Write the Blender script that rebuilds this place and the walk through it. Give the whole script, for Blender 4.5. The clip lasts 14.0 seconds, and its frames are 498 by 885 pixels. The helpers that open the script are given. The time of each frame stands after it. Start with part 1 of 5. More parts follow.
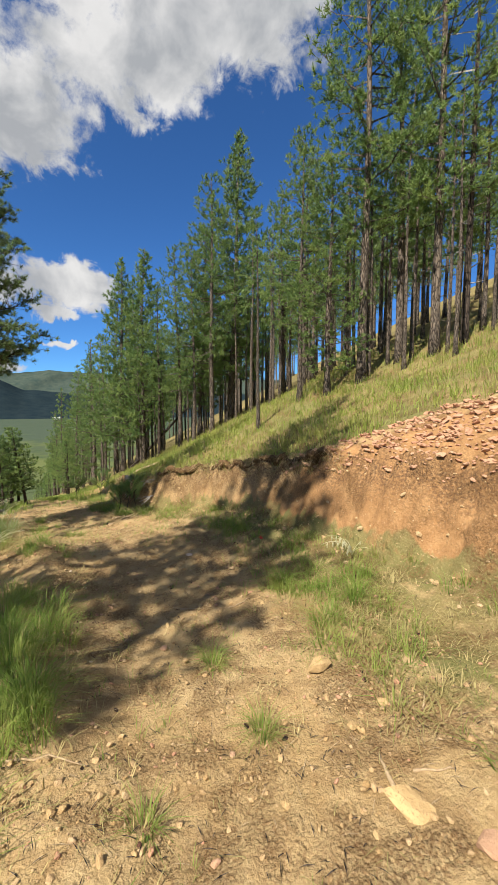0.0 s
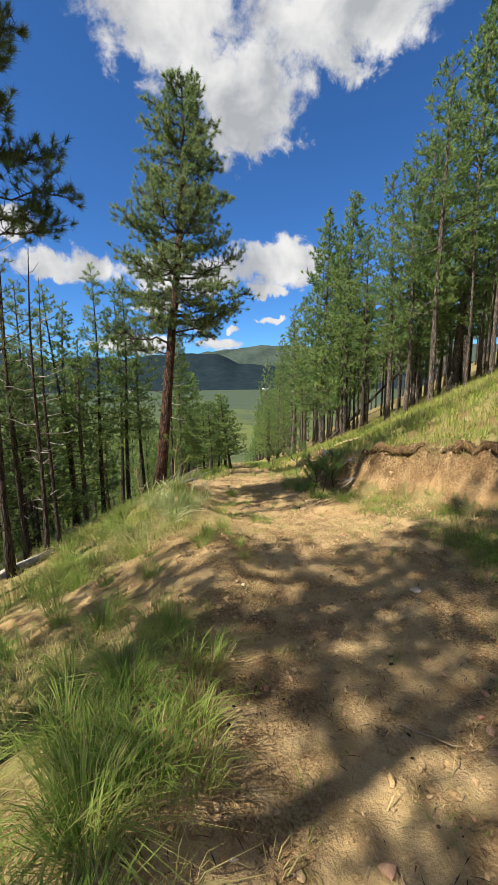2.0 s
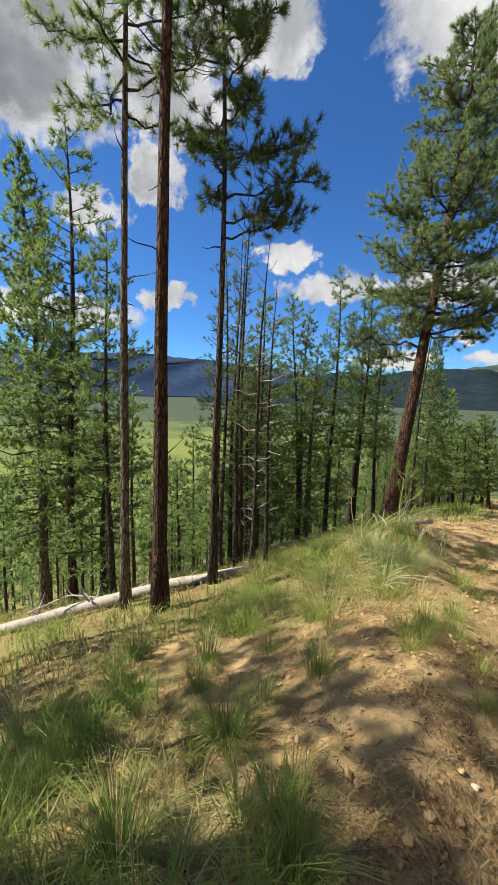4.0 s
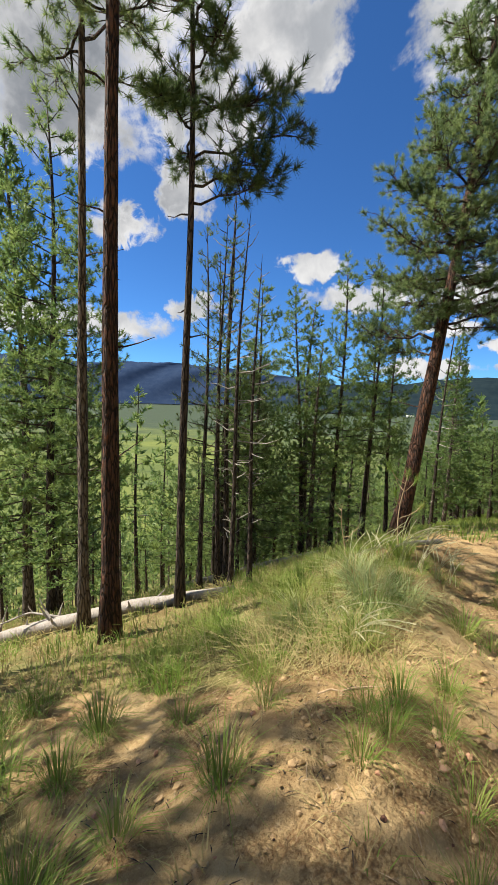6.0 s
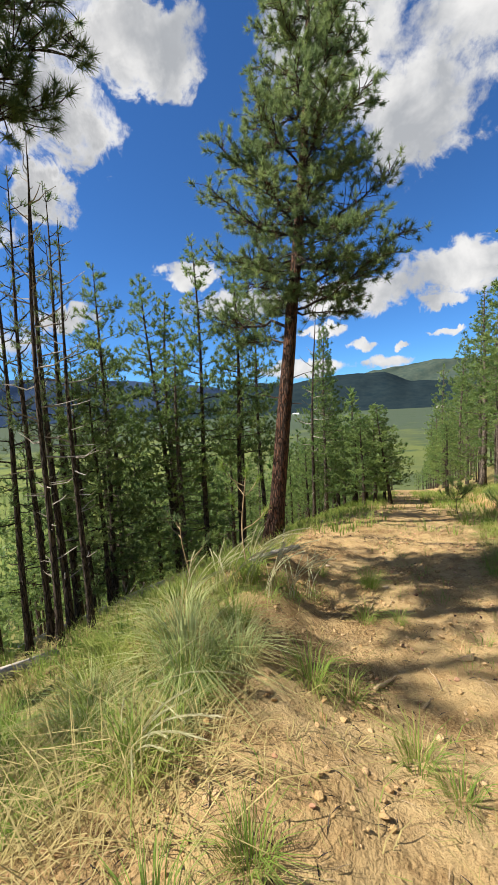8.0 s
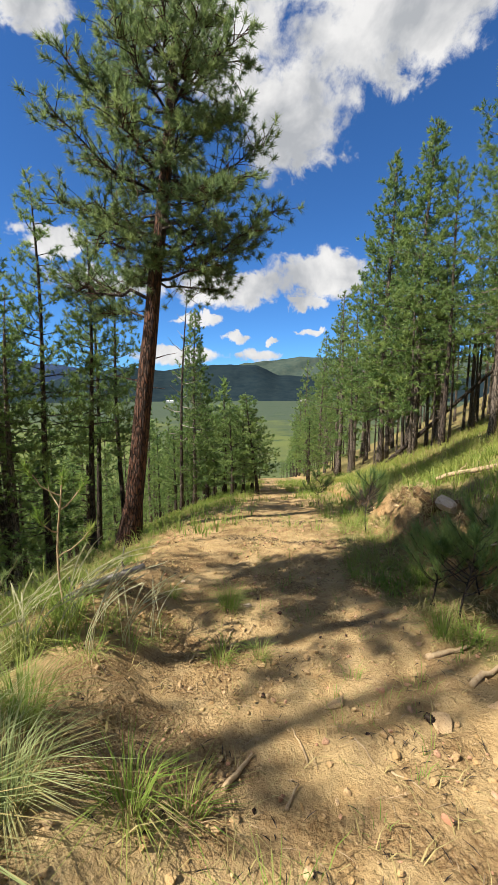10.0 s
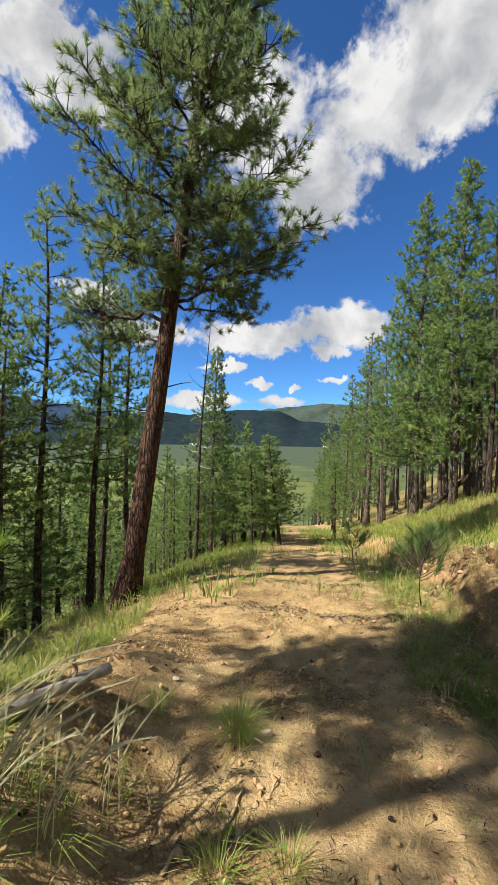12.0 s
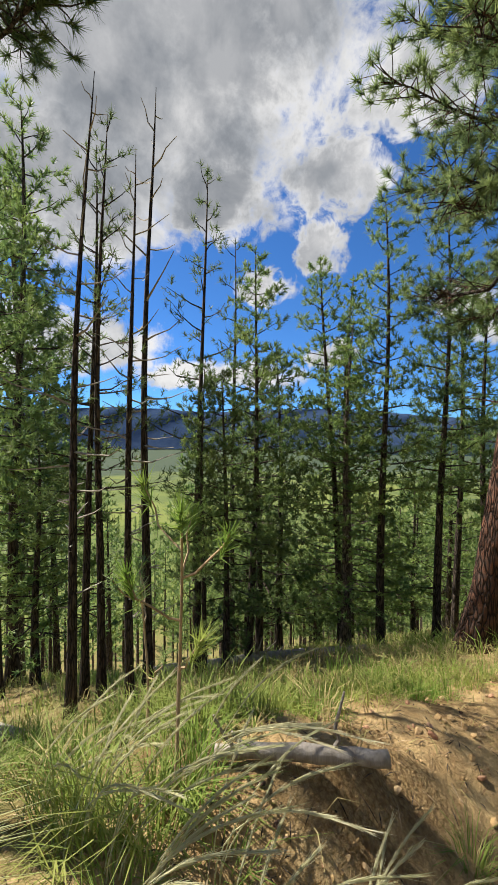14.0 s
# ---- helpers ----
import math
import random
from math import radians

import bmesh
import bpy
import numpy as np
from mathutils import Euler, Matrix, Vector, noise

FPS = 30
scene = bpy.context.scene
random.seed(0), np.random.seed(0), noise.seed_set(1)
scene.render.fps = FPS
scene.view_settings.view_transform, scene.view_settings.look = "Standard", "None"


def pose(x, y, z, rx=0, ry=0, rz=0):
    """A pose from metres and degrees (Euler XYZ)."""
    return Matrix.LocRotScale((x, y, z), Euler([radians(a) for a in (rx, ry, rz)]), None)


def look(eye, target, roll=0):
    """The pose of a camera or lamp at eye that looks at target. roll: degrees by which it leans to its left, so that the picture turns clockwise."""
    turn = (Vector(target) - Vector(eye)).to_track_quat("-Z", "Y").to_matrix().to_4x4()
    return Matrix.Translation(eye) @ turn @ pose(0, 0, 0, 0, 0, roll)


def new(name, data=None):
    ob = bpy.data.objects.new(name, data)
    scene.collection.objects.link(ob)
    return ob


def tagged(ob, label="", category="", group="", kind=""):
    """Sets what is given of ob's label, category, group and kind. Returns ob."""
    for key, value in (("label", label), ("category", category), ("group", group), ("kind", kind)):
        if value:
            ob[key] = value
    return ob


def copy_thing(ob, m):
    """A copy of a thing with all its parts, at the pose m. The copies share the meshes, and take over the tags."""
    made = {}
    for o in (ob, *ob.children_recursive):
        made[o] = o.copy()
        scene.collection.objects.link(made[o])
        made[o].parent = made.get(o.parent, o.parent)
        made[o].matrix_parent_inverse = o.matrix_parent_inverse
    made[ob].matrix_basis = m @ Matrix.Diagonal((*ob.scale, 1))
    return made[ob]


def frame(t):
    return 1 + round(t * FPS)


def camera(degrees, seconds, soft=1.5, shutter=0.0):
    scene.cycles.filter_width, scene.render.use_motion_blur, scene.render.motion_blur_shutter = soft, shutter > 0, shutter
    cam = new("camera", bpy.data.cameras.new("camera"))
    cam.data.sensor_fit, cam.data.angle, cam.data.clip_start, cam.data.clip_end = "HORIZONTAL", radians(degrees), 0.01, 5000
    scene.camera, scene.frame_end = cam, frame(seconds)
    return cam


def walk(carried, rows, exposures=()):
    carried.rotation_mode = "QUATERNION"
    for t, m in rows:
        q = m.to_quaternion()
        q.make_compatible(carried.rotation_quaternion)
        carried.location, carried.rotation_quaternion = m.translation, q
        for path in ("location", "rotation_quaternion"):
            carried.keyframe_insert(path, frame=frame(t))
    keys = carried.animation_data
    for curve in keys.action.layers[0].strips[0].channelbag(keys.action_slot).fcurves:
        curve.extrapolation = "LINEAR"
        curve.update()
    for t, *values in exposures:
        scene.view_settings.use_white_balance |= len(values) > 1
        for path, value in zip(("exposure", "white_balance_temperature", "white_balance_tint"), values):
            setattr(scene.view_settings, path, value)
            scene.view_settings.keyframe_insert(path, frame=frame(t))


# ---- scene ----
cam = camera(64.0, 14.0, soft=1.0)
PATH = [
    (0, (0.029, -0.083, 1.708), (1.037, 1.634, 1.522), 0.0),
    (0.5, (0.209, 0.408, 1.652), (0.914, 2.265, 1.417), -1.0),
    (1, (0.3, 0.853, 1.634), (0.78, 2.775, 1.362), -2.1),
    (1.5, (0.446, 1.345, 1.543), (0.725, 3.302, 1.245), -1.1),
    (2, (0.47, 1.815, 1.49), (0.547, 3.788, 1.168), -0.7),
    (2.5, (0.505, 2.183, 1.506), (0.249, 4.142, 1.196), -1.2),
    (3, (0.445, 2.565, 1.495), (-0.192, 4.441, 1.218), 0.2),
    (5.3, (0.572, 3.953, 1.204), (-0.618, 5.54, 0.951), 0.5),
    (5.5, (0.561, 4.051, 1.198), (-0.623, 5.645, 0.952), 0.7),
    (6, (0.58, 4.385, 1.16), (-0.591, 5.992, 0.946), 1.5),
    (6.5, (0.589, 4.726, 1.111), (-0.526, 6.373, 0.906), 1.3),
    (7, (0.641, 5.028, 1.06), (-0.369, 6.742, 0.86), 0.5),
    (7.5, (0.734, 5.379, 1.027), (-0.122, 7.175, 0.829), -1.4),
    (7.7, (0.747, 5.496, 1.013), (-0.052, 7.321, 0.829), -2.4),
    (9.8, (0.748, 6.362, 0.967), (0.554, 8.333, 0.683), -0.3),
    (10, (0.754, 6.463, 0.952), (0.646, 8.443, 0.686), -0.2),
    (10.5, (0.764, 6.73, 0.916), (0.943, 8.712, 0.719), -0.1),
    (11, (0.796, 6.96, 0.879), (1.141, 8.926, 0.748), -0.3),
    (11.5, (0.72, 7.171, 0.841), (0.994, 9.15, 0.752), 0.3),
    (11.9, (0.69, 7.404, 0.795), (0.573, 9.4, 0.751), 0.8),
    (12, (0.675, 7.459, 0.787), (0.456, 9.446, 0.744), 1.0),
    (12.5, (0.672, 7.683, 0.752), (0.02, 9.573, 0.691), 1.5),
    (13, (0.655, 7.882, 0.732), (-0.347, 9.613, 0.685), 0.8),
    (13.5, (0.635, 8.077, 0.682), (-0.721, 9.547, 0.679), 0.0),
    (14, (0.609, 8.256, 0.641), (-1.044, 9.382, 0.642), -0.0),
]
walk(cam, [(t, look(eye, target, roll)) for t, eye, target, roll in PATH], exposures=((0.0, 1.0), (2.5, 1.13), (14.0, 1.15)))

# ---- light and sky ----
SUN_FROM = Vector((-0.92, -0.45, 1.2)).normalized()
sun_lamp = bpy.data.lights.new("sun", "SUN")
sun_lamp.energy, sun_lamp.angle, sun_lamp.color = 5.0, radians(0.55), (1.0, 0.915, 0.775)
sun = new("sun", sun_lamp)
sun.matrix_world = look(SUN_FROM * 60, (0, 0, 0))

world = bpy.data.worlds.new("sky")
scene.world = world
world.use_nodes = True


class Nodes:
    """Short way to write node trees."""

    def __init__(self, tree):
        self.tree = tree

    def add(self, kind):
        return self.tree.nodes.new(kind)

    def put(self, node, slot, value):
        if isinstance(value, bpy.types.NodeSocket):
            self.tree.links.new(value, node.inputs[slot])
        else:
            node.inputs[slot].default_value = value

    def math(self, op, a, b=0.0, clamp=False):
        node = self.add("ShaderNodeMath")
        node.operation, node.use_clamp = op, clamp
        self.put(node, 0, a)
        self.put(node, 1, b)
        return node.outputs[0]

    def span(self, value, a, b, c=0.0, d=1.0, smooth=False):
        node = self.add("ShaderNodeMapRange")
        node.interpolation_type = "SMOOTHSTEP" if smooth else "LINEAR"
        for n, v in enumerate((value, a, b, c, d)):
            self.put(node, n, v)
        return node.outputs[0]

    def noise(self, scale, detail=4.0, rough=0.55, vector=None, distortion=0.0):
        node = self.add("ShaderNodeTexNoise")
        self.put(node, "Scale", scale)
        self.put(node, "Detail", detail)
        self.put(node, "Roughness", rough)
        self.put(node, "Distortion", distortion)
        if vector is not None:
            self.put(node, "Vector", vector)
        return node.outputs["Fac"]

    def mix(self, fac, a, b, blend="MIX"):
        node = self.add("ShaderNodeMix")
        node.data_type, node.blend_type = "RGBA", blend
        self.put(node, 0, fac)
        for slot, v in ((6, a), (7, b)):
            self.put(node, slot, v if isinstance(v, bpy.types.NodeSocket) else (*v, 1.0))
        return node.outputs[2]


def build_sky():
    """Clear blue sky with cumulus, each cloud a soft heap at its bearing and height in degrees."""
    tree = world.node_tree
    tree.nodes.clear()
    n = Nodes(tree)
    sky = n.add("ShaderNodeTexSky")
    sky.sky_type, sky.sun_disc, sky.altitude = "NISHITA", False, 2400.0
    sky.sun_elevation, sky.sun_rotation = math.asin(SUN_FROM.z), math.atan2(SUN_FROM.x, SUN_FROM.y)
    sky.air_density, sky.dust_density, sky.ozone_density = 1.0, 0.3, 3.0
    where = n.add("ShaderNodeTexCoord").outputs["Generated"]
    split = n.add("ShaderNodeSeparateXYZ")
    n.put(split, 0, where)
    x, y, z = split.outputs
    bearing = n.math("MULTIPLY", n.math("ARCTAN2", n.math("MULTIPLY", x, -1.0), y), 57.29578)
    height = n.math("MULTIPLY", n.math("ARCSINE", z), 57.29578)
    lumps = n.noise(7.0, 8.0, 0.62, where, 0.3)
    wisps = n.noise(24.0, 6.0, 0.65, where, 0.2)
    veer = n.noise(16.0, 5.0, 0.6, where, 0.0)
    swell = n.noise(19.0, 5.0, 0.6, where, 0.6)
    bearing = n.math("ADD", bearing, n.math("MULTIPLY", n.math("SUBTRACT", veer, 0.5), 9.0))
    height = n.math("ADD", height, n.math("MULTIPLY", n.math("SUBTRACT", swell, 0.5), n.span(height, 3.0, 26.0, 2.2, 9.0)))
    rough = n.math("ADD", n.math("MULTIPLY", n.math("SUBTRACT", lumps, 0.5), 4.2), n.math("MULTIPLY", n.math("SUBTRACT", wisps, 0.5), 1.7))
    heaps = (
        (-27, 43, 17, 6.5), (-13, 37.5, 14, 5.5), (-3.5, 32, 8.5, 6), (8, 38, 10, 6),
        (-5.5, 15.0, 8, 2.9), (-4.6, 11.8, 3.2, 1.2), (-6, 7.6, 2.3, 0.6), (-0.4, 6.3, 1.7, 0.5), (4.7, 7.0, 1.9, 0.8),
        (2.0, 4.6, 3.6, 0.9), (6.5, 13.6, 8.5, 2.6), (10, 9.4, 3.2, 0.9), (14, 4.6, 6, 1.2), (20.7, 13.8, 7, 2.2),
        (27.5, 17.9, 3.8, 1.8), (35, 39, 10.5, 4.2), (45, 26, 3.8, 3.6), (43, 33, 8.5, 4.5), (45, 12, 4, 1.4),
        (54, 21, 4.8, 2.4), (50, 44, 17, 8), (68, 43, 30, 15), (82, 31, 18, 9), (60, 32, 9, 6), (60, 9.5, 12, 2.2), (84, 13, 16, 4.5),
    )
    rough = n.math("MULTIPLY", rough, n.math("SUBTRACT", 1.0, n.math("MULTIPLY", n.span(bearing, 45, 70, 0.0, 0.68), n.span(height, 18, 30))))
    heap = -4.0
    for a, e, wide, tall in heaps:
        u = n.math("DIVIDE", n.math("SUBTRACT", bearing, a), wide)
        v = n.math("DIVIDE", n.math("SUBTRACT", height, e), tall)
        d = n.math("SUBTRACT", 1.0, n.math("ADD", n.math("MULTIPLY", u, u), n.math("MULTIPLY", v, v)))
        heap = n.math("MAXIMUM", heap, d)
    # unseen cumulus added all round and overhead, to brighten and warm the fill light
    away = n.math("MAXIMUM", n.span(n.math("ABSOLUTE", n.math("SUBTRACT", bearing, 25.0)), 68, 90), n.span(height, 54, 64))
    drift = n.span(n.noise(1.9, 3, 0.5, where, 0.2), 0.40, 0.58, 0.0, 2.2)
    heap = n.math("MAXIMUM", heap, n.math("SUBTRACT", n.math("MULTIPLY", away, drift), 1.1))
    body = n.math("ADD", n.math("MINIMUM", n.math("MULTIPLY", heap, 1.5), 1.3), rough)
    cover = n.span(body, -0.3, 0.85, smooth=True)
    thick = n.span(body, 0.3, 1.5, smooth=True)
    grey = n.math("MULTIPLY", n.span(bearing, 26, 52, 0.12, 1.0), n.span(height, 14, 28, 0.12, 1.0))
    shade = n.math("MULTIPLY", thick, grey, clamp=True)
    puff = n.span(n.noise(8.5, 5.0, 0.55, where, 0.25), 0.36, 0.62)
    white = n.mix(puff, (2.5, 2.6, 2.75), (4.7, 4.65, 4.6))
    cloud = n.mix(shade, white, n.mix(puff, (1.3, 1.4, 1.55), (2.3, 2.35, 2.45)))
    deep = n.mix(1.0, sky.outputs[0], (0.30, 0.57, 0.84), "MULTIPLY")
    tint = n.mix(cover, deep, cloud)
    back = n.add("ShaderNodeBackground")
    n.put(back, 0, tint)
    n.put(back, 1, 0.088)
    n.tree.links.new(back.outputs[0], n.add("ShaderNodeOutputWorld").inputs[0])


build_sky()


# ---- materials ----
def material(name, paint, roughness=0.85, bump=None, height=0.01, translucent=0.0, specular=0.25):
    """paint(n) returns the colour socket, bump(n) the height socket."""
    mat = bpy.data.materials.new(name)
    mat.use_nodes = True
    tree = mat.node_tree
    n = Nodes(tree)
    bsdf = tree.nodes["Principled BSDF"]
    colour = paint(n)
    n.put(bsdf, "Base Color", colour)
    n.put(bsdf, "Roughness", roughness)
    n.put(bsdf, "Specular IOR Level", specular)
    if bump:
        node = n.add("ShaderNodeBump")
        n.put(node, "Strength", 1.0)
        n.put(node, "Distance", height)
        n.put(node, "Height", bump(n))
        n.put(bsdf, "Normal", node.outputs[0])
    if translucent:
        thin = n.add("ShaderNodeBsdfTranslucent")
        n.put(thin, "Color", colour)
        both = n.add("ShaderNodeMixShader")
        n.put(both, 0, translucent)
        tree.links.new(bsdf.outputs[0], both.inputs[1])
        tree.links.new(thin.outputs[0], both.inputs[2])
        tree.links.new(both.outputs[0], tree.nodes["Material Output"].inputs[0])
    return mat


def place(n):
    return n.add("ShaderNodeNewGeometry").outputs["Position"]


def own(n):
    return n.add("ShaderNodeTexCoord").outputs["Object"]


def stretched(n):
    node = n.add("ShaderNodeVectorMath")
    node.operation = "MULTIPLY"
    return node


def crackle(n):
    node = n.add("ShaderNodeTexVoronoi")
    node.feature = "DISTANCE_TO_EDGE"
    return node


def wobble(n, vector):
    """The vector shaken by noise, for uneven plates."""
    tex = n.add("ShaderNodeTexNoise")
    n.put(tex, "Scale", 1.3)
    n.put(tex, "Detail", 3.0)
    n.put(tex, "Vector", vector)
    node = n.add("ShaderNodeVectorMath")
    node.operation = "MULTIPLY_ADD"
    n.put(node, 0, tex.outputs["Color"])
    node.inputs[1].default_value = (0.9, 0.9, 0.9)
    n.put(node, 2, vector)
    return node.outputs[0]


def soil_paint(n):
    """Tan sandy soil, red cut bank, litter under grass, meadow and woods in the valley with sun and shade painted in,
    by the ground's cover layer.
    """
    at = place(n)
    cover = n.add("ShaderNodeVertexColor")
    cover.layer_name = "cover"
    split = n.add("ShaderNodeSeparateColor")
    n.put(split, 0, cover.outputs[0])
    grass, red, far = split.outputs
    big = n.noise(0.9, 5, 0.6, at)
    mid = n.noise(5.0, 6, 0.65, at)
    fine = n.noise(48.0, 5, 0.7, at)
    grit = n.noise(190.0, 3, 0.7, at)
    tan = n.mix(n.span(big, 0.35, 0.65), (0.355, 0.252, 0.122), (0.425, 0.318, 0.168))
    tan = n.mix(n.span(mid, 0.45, 0.72), tan, (0.29, 0.192, 0.088))
    tan = n.mix(n.span(n.noise(2.2, 7, 0.72, at, 0.6), 0.50, 0.64, 0.0, 0.62), tan, (0.20, 0.122, 0.06))
    rust = n.mix(n.span(mid, 0.35, 0.65), (0.28, 0.145, 0.062), (0.40, 0.235, 0.108))
    tan = n.mix(n.math("MULTIPLY", n.math("ADD", red, n.math("MULTIPLY", n.math("SUBTRACT", mid, 0.5), 0.8)), red, clamp=True), tan, rust)
    litter = n.mix(n.span(fine, 0.35, 0.65), (0.19, 0.14, 0.065), (0.30, 0.235, 0.105))
    litter = n.mix(n.span(big, 0.35, 0.6), litter, (0.15, 0.15, 0.055))
    edge = n.span(n.math("ADD", grass, n.math("MULTIPLY", n.math("SUBTRACT", mid, 0.5), 1.5)), 0.32, 0.66, smooth=True)
    near = n.mix(edge, tan, litter)
    near = n.mix(n.math("MULTIPLY", n.span(n.noise(30.0, 5, 0.7, at), 0.4, 0.6), cover.outputs["Alpha"]), near, (0.10, 0.058, 0.034))
    # loose crumbly places and smooth washed sand
    loose = n.span(n.noise(1.7, 5, 0.65, at, 0.4), 0.46, 0.60, smooth=True)
    clod = n.add("ShaderNodeTexVoronoi")
    n.put(clod, "Vector", at)
    n.put(clod, "Scale", 55.0)
    crumb = n.math("MULTIPLY", n.span(clod.outputs["Distance"], 0.42, 0.72), loose)
    near = n.mix(n.math("MULTIPLY", crumb, 0.7), near, (0.175, 0.10, 0.048))
    near = n.mix(n.math("MULTIPLY", n.span(grit, 0.34, 0.53, 0.6, 0.0), n.span(loose, 0.0, 1.0, 0.35, 1.0)), near, (0.22, 0.12, 0.05))
    near = n.mix(n.span(fine, 0.56, 0.72, 0.0, 0.5), near, (0.52, 0.39, 0.235))
    needle = stretched(n)
    n.put(needle, 0, at)
    needle.inputs[1].default_value = (60.0, 17.0, 30.0)
    near = n.mix(n.math("MULTIPLY", n.span(n.noise(1.0, 3, 0.6, needle.outputs[0], 1.2), 0.63, 0.70), 0.55), near, (0.17, 0.09, 0.045))
    patch = n.noise(0.012, 5, 0.6, at)
    meadow = n.mix(n.span(patch, 0.4, 0.6), (0.10, 0.12, 0.04), (0.06, 0.08, 0.036))
    axes = n.add("ShaderNodeSeparateXYZ")
    n.put(axes, 0, at)
    # sunshine on the valley's western side, painted in as a brighter meadow colour
    sun_meadow = n.span(n.math("ADD", n.math("ADD", axes.outputs[0], n.math("MULTIPLY", axes.outputs[1], 0.35)), n.math("MULTIPLY", patch, 160.0)), 90.0, -60.0, smooth=True)
    meadow = n.mix(sun_meadow, meadow, n.mix(n.span(patch, 0.42, 0.58), (0.14, 0.168, 0.046), (0.095, 0.125, 0.04)))
    reach = n.add("ShaderNodeVectorMath")
    reach.operation = "LENGTH"
    n.put(reach, 0, at)
    # far floor towards the hill darkened: woods and shadow in one colour
    meadow = n.mix(n.span(n.math("ADD", reach.outputs["Value"], n.math("MULTIPLY", patch, 700.0)), 900, 1200), meadow, (0.05, 0.07, 0.045))
    meadow = n.mix(n.span(n.noise(0.03, 6, 0.7, at), 0.55, 0.68), meadow, (0.035, 0.06, 0.03))
    return n.mix(far, near, meadow)


def soil_bump(n):
    at = place(n)
    loose = n.span(n.noise(1.7, 5, 0.65, at, 0.4), 0.46, 0.60, 0.3, 1.0, smooth=True)
    crumbs = n.span(n.noise(42.0, 5, 0.62, at), 0.42, 0.66)
    grain = n.math("ADD", n.math("MULTIPLY", n.noise(13.0, 6, 0.62, at), 0.8), n.math("MULTIPLY", n.noise(150.0, 3, 0.7, at), 0.16))
    return n.math("ADD", n.math("MULTIPLY", crumbs, n.math("MULTIPLY", loose, 0.5)), grain)


def bark_paint(dark, light, grey):
    def paint(n):
        at = own(n)
        tall = stretched(n)
        n.put(tall, 0, at)
        tall.inputs[1].default_value = (11.0, 11.0, 2.0)
        cracks = crackle(n)
        n.put(cracks, "Vector", wobble(n, tall.outputs[0]))
        n.put(cracks, "Scale", 2.2)
        plate = n.mix(n.span(n.noise(14.0, 5, 0.65, at), 0.35, 0.65), light, grey)
        return n.mix(n.span(cracks.outputs[0], 0.02, 0.16), dark, plate)

    return paint


def bark_bump(n):
    at = own(n)
    tall = stretched(n)
    n.put(tall, 0, at)
    tall.inputs[1].default_value = (11.0, 11.0, 2.0)
    cracks = crackle(n)
    n.put(cracks, "Vector", wobble(n, tall.outputs[0]))
    n.put(cracks, "Scale", 2.2)
    return n.math("ADD", n.span(cracks.outputs[0], 0.0, 0.22), n.math("MULTIPLY", n.noise(60.0, 4, 0.7, at), 0.4))


def leaf_paint(a, b, c):
    def paint(n):
        island = n.add("ShaderNodeNewGeometry").outputs["Random Per Island"]
        each = n.add("ShaderNodeObjectInfo").outputs["Random"]
        clump = n.noise(1.6, 2, 0.5, own(n))
        tone = n.mix(island, a, b)
        tone = n.mix(n.span(clump, 0.4, 0.68), tone, c)
        return n.mix(n.span(each, 0.0, 1.0, 0.0, 0.3), tone, a)

    return paint


def stone_paint(a, b):
    def paint(n):
        at = own(n)
        each = n.add("ShaderNodeNewGeometry").outputs["Random Per Island"]
        tone = n.mix(n.span(n.noise(18.0, 6, 0.65, at), 0.35, 0.65), a, b)
        tone = n.mix(n.span(each, 0.2, 1.0, 0.0, 0.4), tone, (0.48, 0.35, 0.22))
        return n.mix(n.span(n.noise(90.0, 3, 0.6, at), 0.55, 0.75), tone, (0.2, 0.12, 0.07))

    return paint


def wood_paint(a, b):
    def paint(n):
        at = own(n)
        grain = stretched(n)
        n.put(grain, 0, at)
        grain.inputs[1].default_value = (40.0, 40.0, 3.0)
        tone = n.mix(n.span(n.noise(1.0, 6, 0.7, grain.outputs[0]), 0.35, 0.68), a, b)
        return n.mix(n.span(n.noise(6.0, 4, 0.6, at), 0.55, 0.75), tone, (0.12, 0.08, 0.05))

    return paint


def forest_paint(a, b):
    def paint(n):
        at = place(n)
        return n.mix(n.span(n.noise(0.02, 8, 0.7, at), 0.35, 0.65), a, b)

    return paint


def fine_noise(scale):
    return lambda n: n.noise(scale, 6, 0.7, own(n))


SOIL = material("soil", soil_paint, 0.95, soil_bump, 0.032, specular=0.1)
BARK_RED = material("red_pine_bark", bark_paint((0.02, 0.013, 0.010), (0.15, 0.066, 0.040), (0.075, 0.048, 0.038)), 0.9, bark_bump, 0.03)
BARK_GREY = material("grey_pine_bark", bark_paint((0.035, 0.027, 0.022), (0.16, 0.122, 0.094), (0.20, 0.168, 0.138)), 0.9, bark_bump, 0.02)
BARK_DARK = material("dark_pine_bark", bark_paint((0.016, 0.012, 0.010), (0.075, 0.054, 0.042), (0.09, 0.071, 0.058)), 0.9, bark_bump, 0.02)
NEEDLE = material("pine_needles", leaf_paint((0.095, 0.168, 0.056), (0.18, 0.275, 0.086), (0.275, 0.355, 0.105)), 0.5, translucent=0.52, specular=0.35)
NEEDLE_DARK = material("dark_needles", leaf_paint((0.065, 0.11, 0.042), (0.12, 0.175, 0.06), (0.165, 0.21, 0.072)), 0.55, translucent=0.45)
NEEDLE_BLUE = material("shaded_pine_needles", leaf_paint((0.11, 0.175, 0.078), (0.20, 0.275, 0.108), (0.28, 0.345, 0.12)), 0.5, translucent=0.52, specular=0.35)
